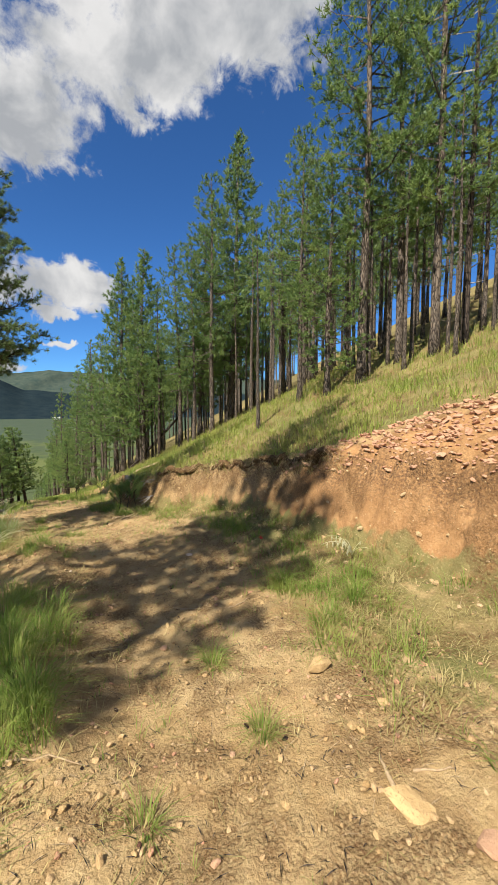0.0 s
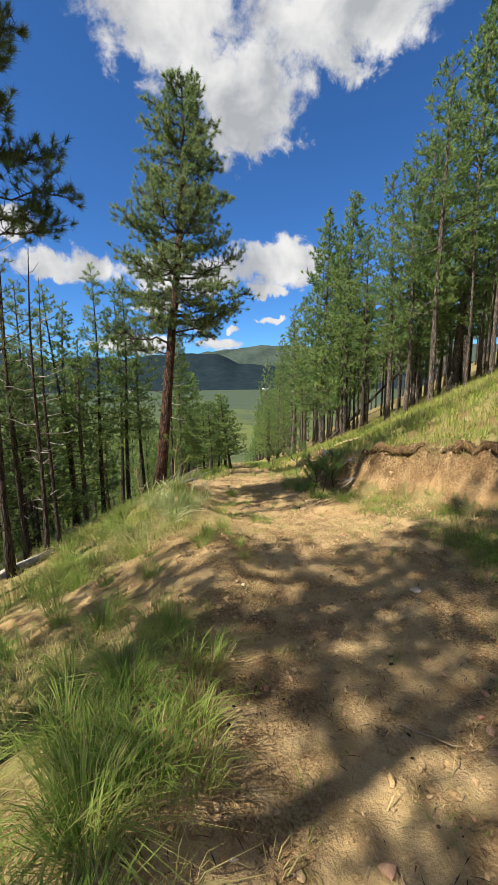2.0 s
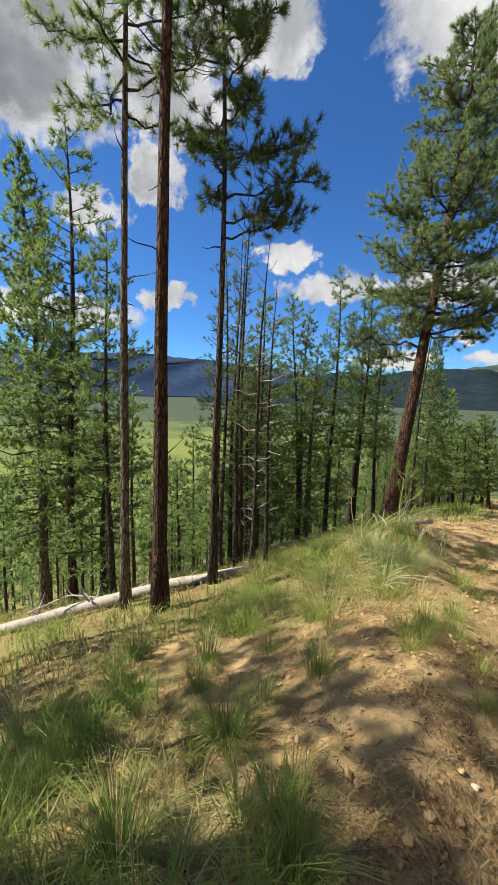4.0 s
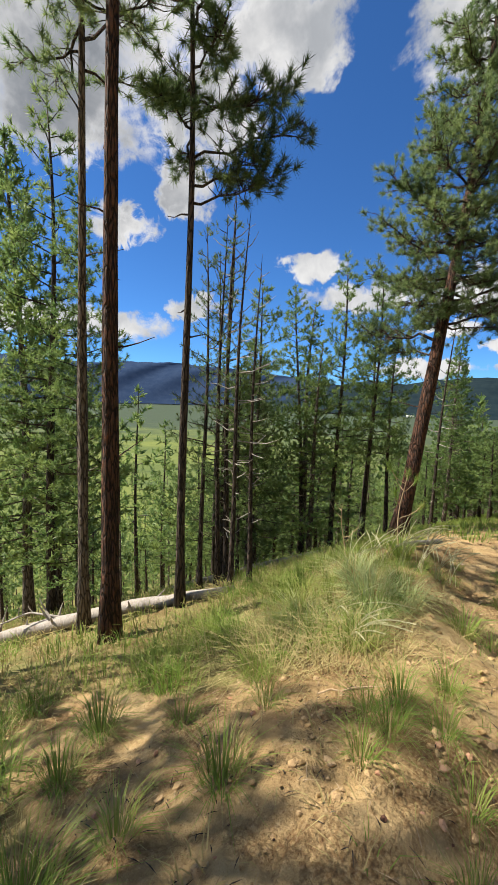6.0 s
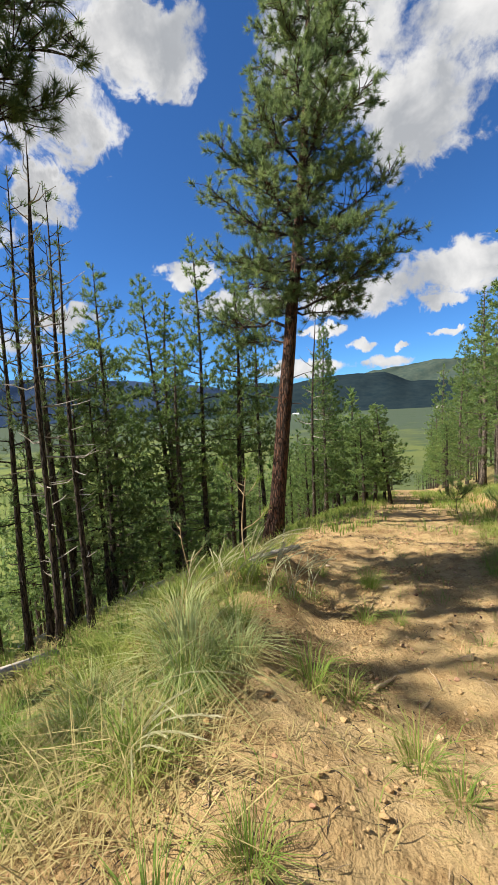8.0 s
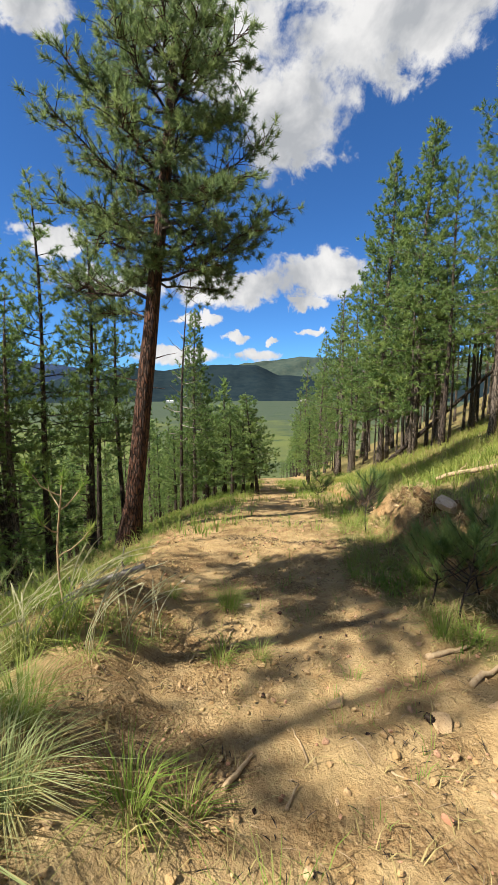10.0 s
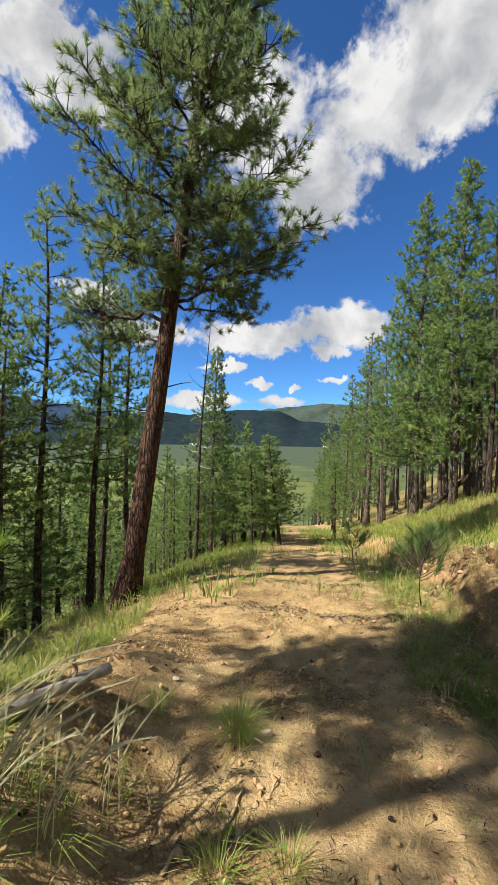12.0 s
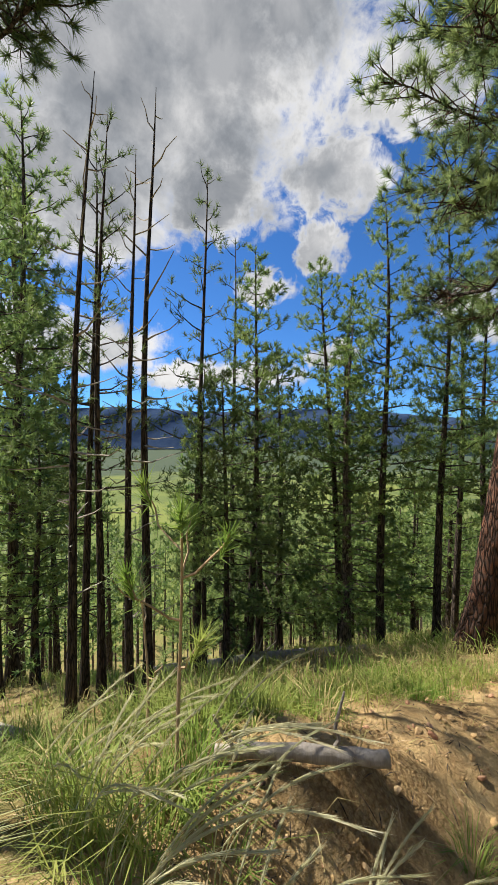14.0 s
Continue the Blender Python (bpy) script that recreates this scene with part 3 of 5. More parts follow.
def pine(name, label, tall, thick, crown_from, spread, limbs, tufts, needle, wide, count, seed, bark, leaf, taper=1.2, top=0.25, droop=0.15, stubs=8, lean=(0, 0), bow=1.3, sides=10, spray=1.0, extra=(), single=False):
    """A pine: tapered trunk with roots' flare, limbs, dead stubs and a crown of needle tufts at the limb ends."""
    rng = np.random.default_rng(seed)
    tree = new(name)
    u = np.linspace(0, 1, 16)
    bend = np.stack([lean[0] * u**bow + 0.012 * tall * np.sin(u * 5 + seed) * u, lean[1] * u**bow + 0.010 * tall * np.sin(u * 4 + 2 * seed) * u, tall * u - 0.25 * (u == 0)], 1)
    radius = thick / 2 * ((1 - u) ** 0.8 * 0.94 + 0.06) * (1 + 0.55 * np.exp(-u * tall / 0.22))
    v, f = tube(bend, radius, sides, rng, 0.05)
    s = Soup()
    s.add(v, f)
    s.link("trunk", bark, tree, smooth=True)

    def on_trunk(h):
        return np.array([np.interp(h, bend[:, 2], bend[:, k]) for k in range(3)])

    wood, centres, ways = Soup(), [], []
    spin = rng.uniform(0, 6.28)
    plan = []
    for k in range(limbs):
        w = (k + rng.uniform(0, 0.8)) / limbs
        h = tall * (crown_from + (0.985 - crown_from) * w)
        spin += 2.4 + rng.normal(0, 0.45)
        plan.append((h, spin, spread * (max(0.0, 1 - w) ** (1 / taper) * (1 - top) + top * (1 - w * 0.7)) * rng.uniform(0.55, 1.15) * (0.65 + 0.35 * min(1, w * 5)), w))
    plan += [(tall * h, a, l, h) for h, a, l in extra]
    for h, a, length, w in plan:
        start = on_trunk(h)
        up = -droop + 0.75 * w + rng.normal(0, 0.1)
        way = np.array([math.cos(a), math.sin(a), up])
        way /= np.linalg.norm(way)
        pts = limb(start, way, length, 0.16, 0.1, rng, 7 if single else 4 if sides > 6 else 3)
        r0 = min(thick * 0.15, 0.008 + length * 0.012)
        if single:
            mesh_object("limb", *tube(pts, np.linspace(r0, 0.004, len(pts)), 6), BARK_DARK, tree, smooth=True)
        else:
            wood.add(*tube(pts, np.linspace(r0, 0.004, len(pts)), 3, caps=False))
        k = max(2, int(round(tufts * length / spread * rng.uniform(0.8, 1.2))))
        for j in range(k):
            q = 0.28 + 0.72 * (j + rng.uniform(0, 1)) / k
            p = np.array([np.interp(q, np.linspace(0, 1, len(pts)), pts[:, m]) for m in range(3)])
            out = way * 0.7 + rng.normal(0, 1, 3) * np.array([1, 1, 0.45]) + np.array([0, 0, 0.25])
            out /= np.linalg.norm(out)
            reach = spray * (0.06 + length * 0.44 * rng.uniform(0.1, 1.0) * (1.15 - 0.6 * q))
            e = p + out * reach
            if reach > 0.12 and (single or (count > 8 and rng.uniform() < 0.07)):
                wood.add(*tube(np.stack([p, (p + e) / 2 + rng.normal(0, 0.02, 3), e]), (0.008, 0.006, 0.003), 3, caps=False))
            centres.append(e)
            ways.append(out * 0.6 + np.array([0, 0, 0.35]))
    for k in range(stubs):
        h = tall * rng.uniform(0.12, max(0.16, crown_from * 1.05))
        a = rng.uniform(0, 6.28)
        way = np.array([math.cos(a), math.sin(a), rng.uniform(-0.25, 0.35)])
        pts = limb(on_trunk(h), way, rng.uniform(0.15, 0.75) * spread * 0.5, 0.1, 0.05, rng, 4)
        wood.add(*tube(pts, np.linspace(0.016, 0.004, 4), 3, caps=False))
    centres.append(on_trunk(tall * 0.99))
    ways.append(np.array([0, 0, 1.0]))
    tagged(wood.link("twig_spray" if single else "limb_wood", bark if leaf else DEADWOOD, tree), kind="stuff")
    if leaf:
        v, f = needles(np.array(centres), np.array(ways), count, needle, wide, 0.62, rng)
        tagged(mesh_object("crown", v, f, leaf, tree), kind="stuff")
    return tagged(tree, label, "tree")


def stand(tree, x, y, dz=0.0):
    tree.matrix_world = pose(x, y, gz(x, y) + dz)
    return tree


# the leaning red-barked pine beside the trail
stand(pine("ponderosa_pine", "tall leaning ponderosa pine with red plated bark beside the trail", 11.2, 0.33, 0.40, 2.0, 92, 66, 0.13, 0.0095, 52, 11, BARK_RED, NEEDLE_BLUE, taper=1.9, top=0.36, droop=0.25, stubs=5, lean=(1.0, 1.1), bow=0.78, sides=14, single=True, extra=((0.37, 2.75, 2.2), (0.36, 2.5, 1.5), (0.40, -0.35, 1.8), (0.44, -0.1, 2.0))), -1.7, 12.85)
# the two close trunks and the slim dark one at the slope's edge
stand(pine("ponderosa_pine", "tall dark ponderosa pine trunk standing below the trail edge", 13.5, 0.215, 0.6, 1.9, 36, 38, 0.15, 0.0085, 60, 23, BARK_RED, NEEDLE_BLUE, taper=1.6, top=0.4, stubs=9, lean=(0.15, 0.25), sides=14, single=True), -3.4, 7.1)
stand(pine("ponderosa_pine", "tall rough-barked pine close behind a thicker trunk", 12.5, 0.16, 0.60, 1.7, 30, 36, 0.15, 0.0085, 60, 29, BARK_GREY, NEEDLE_BLUE, taper=1.5, top=0.4, stubs=8, lean=(0.1, 0.2), sides=12, single=True), -4.55, 7.45)
stand(pine("ponderosa_pine", "slim dark pine with a bare trunk and one-sided crown", 10.5, 0.125, 0.56, 1.2, 22, 38, 0.14, 0.0085, 64, 31, BARK_DARK, NEEDLE_DARK, taper=1.3, top=0.5, stubs=6, lean=(0.0, 0.1), sides=12, single=True, extra=((0.5, 0.7, 1.1), (0.55, 0.6, 1.4), (0.6, 0.9, 1.3), (0.52, 0.4, 0.9))), -3.2, 8.06)

TEMPLATE = {}


def kind_of_tree(kind, n):
    """Builds a kind's pattern tree the first time, at its first place."""
    if kind == "slim":
        return pine("slim_pine", "slim pine with a bare lower trunk and a narrow green crown", 10.0, 0.19, 0.33, 1.6, 52, 30, 0.14, 0.017, 21, 40 + n, BARK_DARK, NEEDLE, taper=1.5, top=0.45, stubs=12)
    if kind == "tall":
        return pine("tall_pine", "tall grey-barked pine with a high thin crown", 12.0, 0.24, 0.30, 2.2, 62, 32, 0.16, 0.022, 21, 50 + n, BARK_GREY, NEEDLE, taper=1.6, top=0.4, stubs=22)
    if kind == "full":
        return pine("conifer", "dense dark green conifer with branches almost to the ground", 10.0, 0.22, 0.12, 1.85, 80, 25, 0.13, 0.032, 13, 60 + n, BARK_GREY, NEEDLE, taper=1.25, top=0.2, stubs=6, droop=0.2)
    if kind == "spire":
        return pine("fir_tree", "tall conical conifer with dense layered green branches", 10.0, 0.22, 0.16, 1.85, 150, 26, 0.15, 0.032, 15, 65 + n, BARK_GREY, NEEDLE, taper=1.25, top=0.2, stubs=8, droop=0.2)
    if kind == "young":
        return pine("young_pine", "young bushy pine with a rounded green crown", 5.0, 0.13, 0.16, 1.2, 48, 20, 0.13, 0.03, 11, 70 + n, BARK_DARK, NEEDLE, taper=1.8, top=0.4, stubs=3, droop=0.0)
    if kind == "juniper":
        return pine("juniper", "dark shaggy juniper with drooping foliage on the slope", 5.0, 0.13, 0.14, 1.2, 46, 28, 0.10, 0.02, 16, 80 + n, BARK_DARK, NEEDLE_DARK, taper=2.0, top=0.55, stubs=4, droop=0.35)
    if kind == "snag":
        return pine("dead_snag", "dead bare pine snag with short curled branch stubs", 8.0, 0.13, 0.35, 1.15, 20, 2, 0.1, 0.01, 4, 90 + n, BARK_DARK, None, taper=1.5, top=0.6, stubs=16, droop=0.1)
    if kind == "wisp":
        return pine("thin_pine", "thin half-dead pine with sparse grey-green sprays", 8.0, 0.12, 0.3, 1.1, 28, 15, 0.12, 0.012, 14, 100 + n, BARK_DARK, NEEDLE_DARK, taper=1.4, top=0.55, stubs=14, droop=0.05)
    if kind == "lofty":
        return pine("tall_pine", "tall pine with a high narrow crown beside the trail", 19.0, 0.34, 0.47, 1.6, 62, 22, 0.19, 0.03, 16, 130 + n, BARK_GREY, NEEDLE, taper=3.0, top=0.6, stubs=10)
    if kind == "pole":
        return pine("pole_pine", "straight grey pine pole with a small high crown", 10.5, 0.19, 0.58, 1.25, 16, 14, 0.22, 0.05, 7, 140 + n, BARK_GREY, NEEDLE, taper=1.6, top=0.5, stubs=12, sides=6)
    if kind == "wood":
        return pine("forest_pine", "green pine in the thick forest on the hillside", 11.0, 0.24, 0.34, 1.9, 40, 17, 0.22, 0.058, 7, 110 + n, BARK_GREY, NEEDLE, taper=1.4, top=0.4, stubs=5, sides=5)
    return pine("forest_conifer", "dense green conifer among the trees down the slope", 9.0, 0.18, 0.30, 1.7, 30, 13, 0.26, 0.075, 7, 120 + n, BARK_DARK, NEEDLE, taper=1.1, top=0.25, stubs=1, sides=5)


GROUPS = {"lofty": "tall pines beside the trail", "pole": "pine poles on the hillside", "wood": "forest on the hillside", "filler": "forest down the slope", "slim": "slim pines", "tall": "tall pines on the bank", "full": "dense conifers", "spire": "tall conical conifers", "young": "young pines", "juniper": "junipers on the slope", "snag": "dead snags", "wisp": "thin pines"}
NOMINAL = {"lofty": 19.0, "pole": 10.5, "slim": 10.0, "tall": 12.0, "full": 10.0, "spire": 10.0, "young": 5.0, "juniper": 5.0, "snag": 8.0, "wisp": 8.0, "wood": 11.0, "filler": 9.0}
VARIANTS = {"lofty": 2, "pole": 3, "slim": 3, "tall": 3, "full": 3, "spire": 2, "young": 2, "juniper": 2, "snag": 2, "wisp": 2, "wood": 3, "filler": 3}
tree_rng = random.Random(5)


def plant(kind, x, y, tall, lean=(0.0, 0.0), wide=1.0):
    n = tree_rng.randrange(VARIANTS[kind])
    s = tall / NOMINAL[kind]
    wide *= {"full": 1.25, "young": 1.4, "filler": 1.2}.get(kind, 1.0)
    m = pose(x, y, gz(x, y) - 0.05) @ pose(0, 0, 0, -math.degrees(math.atan2(lean[1], tall)), math.degrees(math.atan2(lean[0], tall)), 0) @ pose(0, 0, 0, 0, 0, tree_rng.uniform(0, 360)) @ Matrix.Diagonal((s * wide, s * wide, s, 1))
    if (kind, n) not in TEMPLATE:
        tree = TEMPLATE[kind, n] = kind_of_tree(kind, n)
        tagged(tree, group=GROUPS[kind])
        tree.matrix_world = m
        return tree
    tree = copy_thing(TEMPLATE[kind, n], Matrix.Identity(4))
    tree.matrix_basis = m
    return tree


# trees down the slope, nearest first
for kind, x, y, tall, lx, ly in (
    ("slim", -8.1, 8.8, 11.2, 0.1, 0.1), ("spire", -9.7, 9.0, 12.0, 0, 0), ("wisp", -6.7, 12.8, 9.3, 0, 0), ("wisp", -3.6, 9.3, 6.0, 0, 0),
    ("snag", -3.0, 8.9, 5.5, 0.1, 0.1), ("slim", -4.9, 12.0, 7.0, 0.2, 0.1), ("slim", -4.3, 13.6, 7.2, -0.3, -0.2), ("slim", -3.5, 13.6, 7.3, 0.1, 0), ("slim", -2.9, 14.2, 6.9, 0.15, 0.05),
    ("slim", -2.6, 15.2, 6.4, -0.1, 0), ("snag", -2.5, 20.5, 8.2, 0.3, 0), ("spire", -2.2, 21.4, 7.6, 0.2, 0), ("young", 0.3, 20.5, 3.6, -0.4, 0), ("young", -0.6, 20.2, 3.3, 0, 0), ("young", -1.1, 22.5, 3.6, 0, 0), ("young", -0.3, 21.4, 3.7, 0.1, 0), ("young", 0.0, 22.4, 3.4, 0, 0),
    ("slim", -6.2, 8.5, 7.6, 0, -0.1), ("young", -7.3, 9.1, 4.4, 0, 0), ("slim", -9.6, 9.8, 8.6, 0, -0.3), ("wisp", -3.9, 9.2, 6.1, 0, 0.1), ("snag", -3.0, 9.4, 5.1, 0, 0), ("snag", -3.9, 9.9, 7.1, 0, 0),
    ("wisp", -5.0, 11.1, 8.0, 0, 0.1), ("slim", -4.4, 10.9, 4.6, 0, 0), ("juniper", -4.3, 11.2, 4.3, 0, 0), ("juniper", -5.3, 12.5, 5.6, 0, 0), ("juniper", -5.6, 13.2, 6.2, 0, 0),
    ("full", -3.9, 13.2, 5.5, 0.1, 0.1), ("full", -4.5, 13.9, 7.0, 0.1, 0.1), ("slim", -3.6, 16.0, 7.6, 0.2, 0.1),
):
    plant(kind, x, y, tall, (lx, ly))
# trees above the bank
for kind, x, y, tall, lx, ly in (
    ("tall", 8.5, 8.1, 13.0, 0, 0.1), ("tall", 9.7, 6.7, 12.5, 0, 0.1), ("tall", 9.8, 7.9, 11.5, -0.1, 0.2), ("full", 7.6, 8.5, 6.5, 0, 0), ("tall", 7.1, 9.1, 7.5, 0, 0),
    ("spire", 9.1, 17.3, 13.7, 0.6, -0.3), ("spire", 7.9, 18.2, 10.2, 0.4, -0.2), ("wood", 9.2, 34.8, 15.5, 0.1, 0), ("wood", 7.4, 35.4, 16.0, 0.5, 0), ("spire", 5.9, 21.1, 11.3, 0.2, 0),
    ("slim", 6.3, 19.6, 8.8, 0.1, 0), ("spire", 5.3, 23.1, 12.0, 0.1, 0), ("tall", 6.7, 16.0, 8.5, 0.1, 0), ("tall", 7.1, 15.0, 10.5, 0, 0), ("tall", 6.4, 16.9, 8.8, 0, 0),
    ("full", 4.5, 28.4, 10.0, 0.2, 0), ("full", 4.0, 33.2, 8.2, 0.2, 0), ("wood", 10.9, 9.6, 7.5, 0, 0), ("wood", 11.6, 7.3, 7.0, 0, 0), ("wood", 8.9, 11.2, 7.5, 0, 0),
    ("pole", 5.5, 8.75, 5.4, -0.1, 0), ("snag", 10.2, 6.2, 11, 0.1, 0), ("young", 2.7, 26.5, 3.6, 0, 0), ("young", 3.0, 30.5, 4.2, 0, 0), ("filler", -0.9, 44.0, 6.0, 0, 0), ("filler", 3.4, 47.0, 6.5, 0, 0), ("filler", -0.6, 56.0, 7.0, 0, 0),
):
    plant(kind, x, y, tall, (lx, ly))
# unseen neighbours whose crowns shade the trail
for kind, x, y, tall, wide in (("lofty", -4.8, 0.5, 16.5, 1.0), ("lofty", -4.8, 2.1, 17.5, 0.95), ("lofty", -5.4, 1.5, 20.5, 0.95), ("slim", -6.9, 2.7, 12.4, 0.6), ("slim", -5.0, 2.95, 9.6, 1.1), ("slim", -5.6, 4.6, 8.8, 0.75), ("lofty", -6.6, 4.7, 23.0, 0.4)):
    plant(kind, x, y, tall, wide=wide)


def scatter(kind, total, span_x, span_y, low, high, gap, seed, keep):
    rng = random.Random(seed)
    got, tries = [], 0
    while len(got) < total and tries < total * 40:
        tries += 1
        x, y = rng.uniform(*span_x), rng.uniform(*span_y)
        if keep(x, y) and all((x - a) ** 2 + (y - b) ** 2 > gap * gap for a, b in got):
            got.append((x, y))
            plant(kind, x, y, rng.uniform(low, high), wide=rng.uniform(0.85, 1.15))


scatter("wood", 54, (8.5, 20.0), (6.0, 30.0), 5.0, 8.5, 1.1, 20, lambda x, y: x > 10.5 - 0.1 * y and not (6 < y < 12 and x < 10.5))
scatter("wood", 66, (12.0, 40.0), (6.0, 62.0), 7.0, 10.5, 1.5, 21, lambda x, y: x > 8.5 + 0.0 * y and x > 10.5 - 0.1 * y and not (6 < y < 12 and x < 10.5))
scatter("wood", 34, (3.6, 9.0), (24.0, 70.0), 6.0, 11.0, 1.2, 22, lambda x, y: x > 3.2 + (y - 24) * 0.02)
scatter("pole", 70, (6.2, 13.0), (4.5, 24.0), 4.8, 7.6, 0.75, 41, lambda x, y: x > 9.8 - 0.18 * y and x > 6.2)
scatter("pole", 30, (4.4, 8.0), (17.0, 40.0), 4.5, 7.5, 0.8, 42, lambda x, y: x > 4.2 + max(0, 24 - y) * 0.25)
scatter("young", 7, (-3.6, -0.6), (20.5, 27.0), 2.8, 4.4, 0.9, 33, lambda x, y: True)
scatter("wood", 30, (14.0, 26.0), (3.0, 24.0), 5.0, 8.0, 1.2, 34, lambda x, y: True)
scatter("young", 9, (-9.0, -2.6), (16.0, 30.0), 3.0, 5.5, 1.2, 31, lambda x, y: x < -2.6 - max(0, 19 - y) * 0.7)
scatter("full", 8, (-9.0, -2.0), (21.0, 36.0), 5.0, 7.5, 1.6, 32, lambda x, y: x < -2.6)
scatter("young", 9, (-12.0, -6.5), (12.0, 22.0), 2.8, 5.2, 1.4, 29, lambda x, y: True)
scatter("filler", 56, (-36.0, -9.5), (3.0, 50.0), 5.5, 10.5, 1.7, 23, lambda x, y: x < -9.0 - max(0, 12 - y) * 0.8)
scatter("filler", 54, (-18.0, -1.2), (20.0, 70.0), 4.5, 8.5, 1.4, 24, lambda x, y: x < -1.5 - (y - 19) * 0.02 and not (y < 24 and x > -4))
scatter("filler", 30, (-14.0, 16.0), (48.0, 110.0), 5.0, 9.0, 1.6, 27, lambda x, y: abs(x - 0.7) > 1.9)
scatter("filler", 34, (-90.0, 40.0), (80.0, 150.0), 7.0, 12.0, 3.0, 25, lambda x, y: abs(x - 0.8) > 2.5)
scatter("filler", 7, (-15.0, -7.0), (7.0, 21.0), 5.0, 8.0, 1.4, 28, lambda x, y: x < -6.5 - max(0, 12 - y) * 0.9)
scatter("filler", 34, (-110.0, -30.0), (0.0, 90.0), 7.0, 12.0, 3.0, 26, lambda x, y: True)


def far_woods(total, seed):
    """Thick pine woods down towards the valley, past counting."""
    rng = np.random.default_rng(seed)
    x, y = rng.uniform(-300, 10, total * 3), rng.uniform(-20, 330, total * 3)
    reach = np.hypot(x, y)
    ok = (reach > 36) & (reach < 330) & (np.abs(x - 0.8) > 3 + 0.02 * y) & (rng.uniform(0, 1, total * 3) < 1.25 - reach / 330)
    x, y = x[ok][:total], y[ok][:total]
    tall = rng.uniform(7.0, 13.0, len(x))
    z = ground_z(x, y)
    u = rng.uniform(0, 1, (len(x), 46)) ** 0.8
    a = rng.uniform(0, 6.283, u.shape)
    r = (1.0 - u) ** 0.7 * tall[:, None] * 0.19 * rng.uniform(0.35, 1.0, u.shape) + 0.1
    c = np.stack([x[:, None] + r * np.cos(a), y[:, None] + r * np.sin(a), z[:, None] + tall[:, None] * (0.25 + 0.75 * u)], -1).reshape(-1, 3)
    w = np.stack([0.6 * np.cos(a), 0.6 * np.sin(a), 0.3 + 0.5 * u], -1).reshape(-1, 3)
    v, f = needles(c, w, 4, 0.8, 0.30, 0.5, rng)
    tagged(mesh_object("far_woods", v, f, NEEDLE), "thick green pine woods falling away to the valley", "woods", kind="stuff")
    trunks = Soup()
    for k in range(len(x)):
        trunks.add(*tube([(x[k], y[k], z[k] - 0.3), (x[k], y[k], z[k] + tall[k] * 0.5), (x[k], y[k], z[k] + tall[k] * 0.95)], (0.16, 0.11, 0.03), 3, caps=False))
    tagged(trunks.link("far_trunks", BARK_DARK), "dark trunks of the pine woods down the slope", "woods", kind="stuff")


far_woods(860, 61)

# ---- grass ----
grass_rng = np.random.default_rng(77)


def grass_stuff(name, label, mat, roots, count, tall, wide, lean, patch):
    """Uncountable grass: one mesh of blades."""
    roots = np.asarray(roots)
    z = ground_z(roots[:, 0], roots[:, 1])
    v, f = blades(np.column_stack([roots, z]), count, tall, wide, lean, grass_rng, patch)
    tagged(mesh_object(name, v, f, mat), label, "grass", kind="stuff")


def sown(total, span_x, span_y, keep):
    """Places drawn at random where keep(x, y) is likely."""
    x = grass_rng.uniform(*span_x, total * 4)
    y = grass_rng.uniform(*span_y, total * 4)
    ok = grass_rng.uniform(0, 1, total * 4) < keep(x, y)
    return np.column_stack([x, y])[ok][:total]


def clumpy(x, y, s=1.0):
    return np.clip(0.5 + 0.9 * np.sin(2.1 * s * x + 1.3 * np.sin(1.7 * s * y)) * np.sin(1.8 * s * y + 1.1 * np.sin(2.3 * s * x)), 0.04, 1)


def above_bank(x, y):
    foot, width = bank_parts(y)
    return x > foot + width + shale_reach(y) + 0.12 * np.sin(5 * y)


def at_foot(x, y):
    foot, width = bank_parts(y)
    return (x < foot + 0.1) & (x > foot - knots(y, (0, 6, 8, 9.5, 12), (1.8, 1.0, 0.8, 0.75, 0.5)))


grass_stuff("berm_grass", "tall green bunch grass along the trail's outer edge", GRASS, sown(560, (-2.4, 0.7), (0.6, 9.2), lambda x, y: (x < left_edge(y)) * (0.03 + 0.97 * clumpy(x, y, 1.9) ** 2.2)), 26, 0.30, 0.0055, 0.85, 0.075)
grass_stuff("berm_turf", "short green grass where the trail's edge falls away", GRASS, sown(170, (-2.4, 0.0), (9.2, 12.8), lambda x, y: (x < left_edge(y)) * (0.03 + 0.97 * clumpy(x, y, 1.9) ** 2)), 20, 0.15, 0.005, 0.9, 0.07)
grass_stuff("berm_straw", "dry straw among the grass on the trail's outer edge", GRASS_DRY, sown(700, (-3.2, 0.8), (0.2, 13.0), lambda x, y: (x < left_edge(y) + 0.1) * clumpy(y, x, 1.2)), 14, 0.17, 0.006, 1.25, 0.12)
grass_stuff("bank_grass", "bright green meadow grass above the cut bank", GRASS_LIT, sown(11000, (2.4, 12.0), (-1.0, 24.0), lambda x, y: above_bank(x, y) * (0.45 + 0.55 * clumpy(x, y, 0.7)) * np.where(x < 8, 1.0, 0.5)), 4, 0.23, 0.012, 0.75, 0.08)
grass_stuff("bank_seed_grass", "pale seeding grass along the top of the bank", GRASS_DRY, sown(1300, (2.6, 12.0), (-1.0, 24.0), lambda x, y: above_bank(x, y) * clumpy(y, x, 0.9)), 5, 0.36, 0.007, 0.5, 0.08)
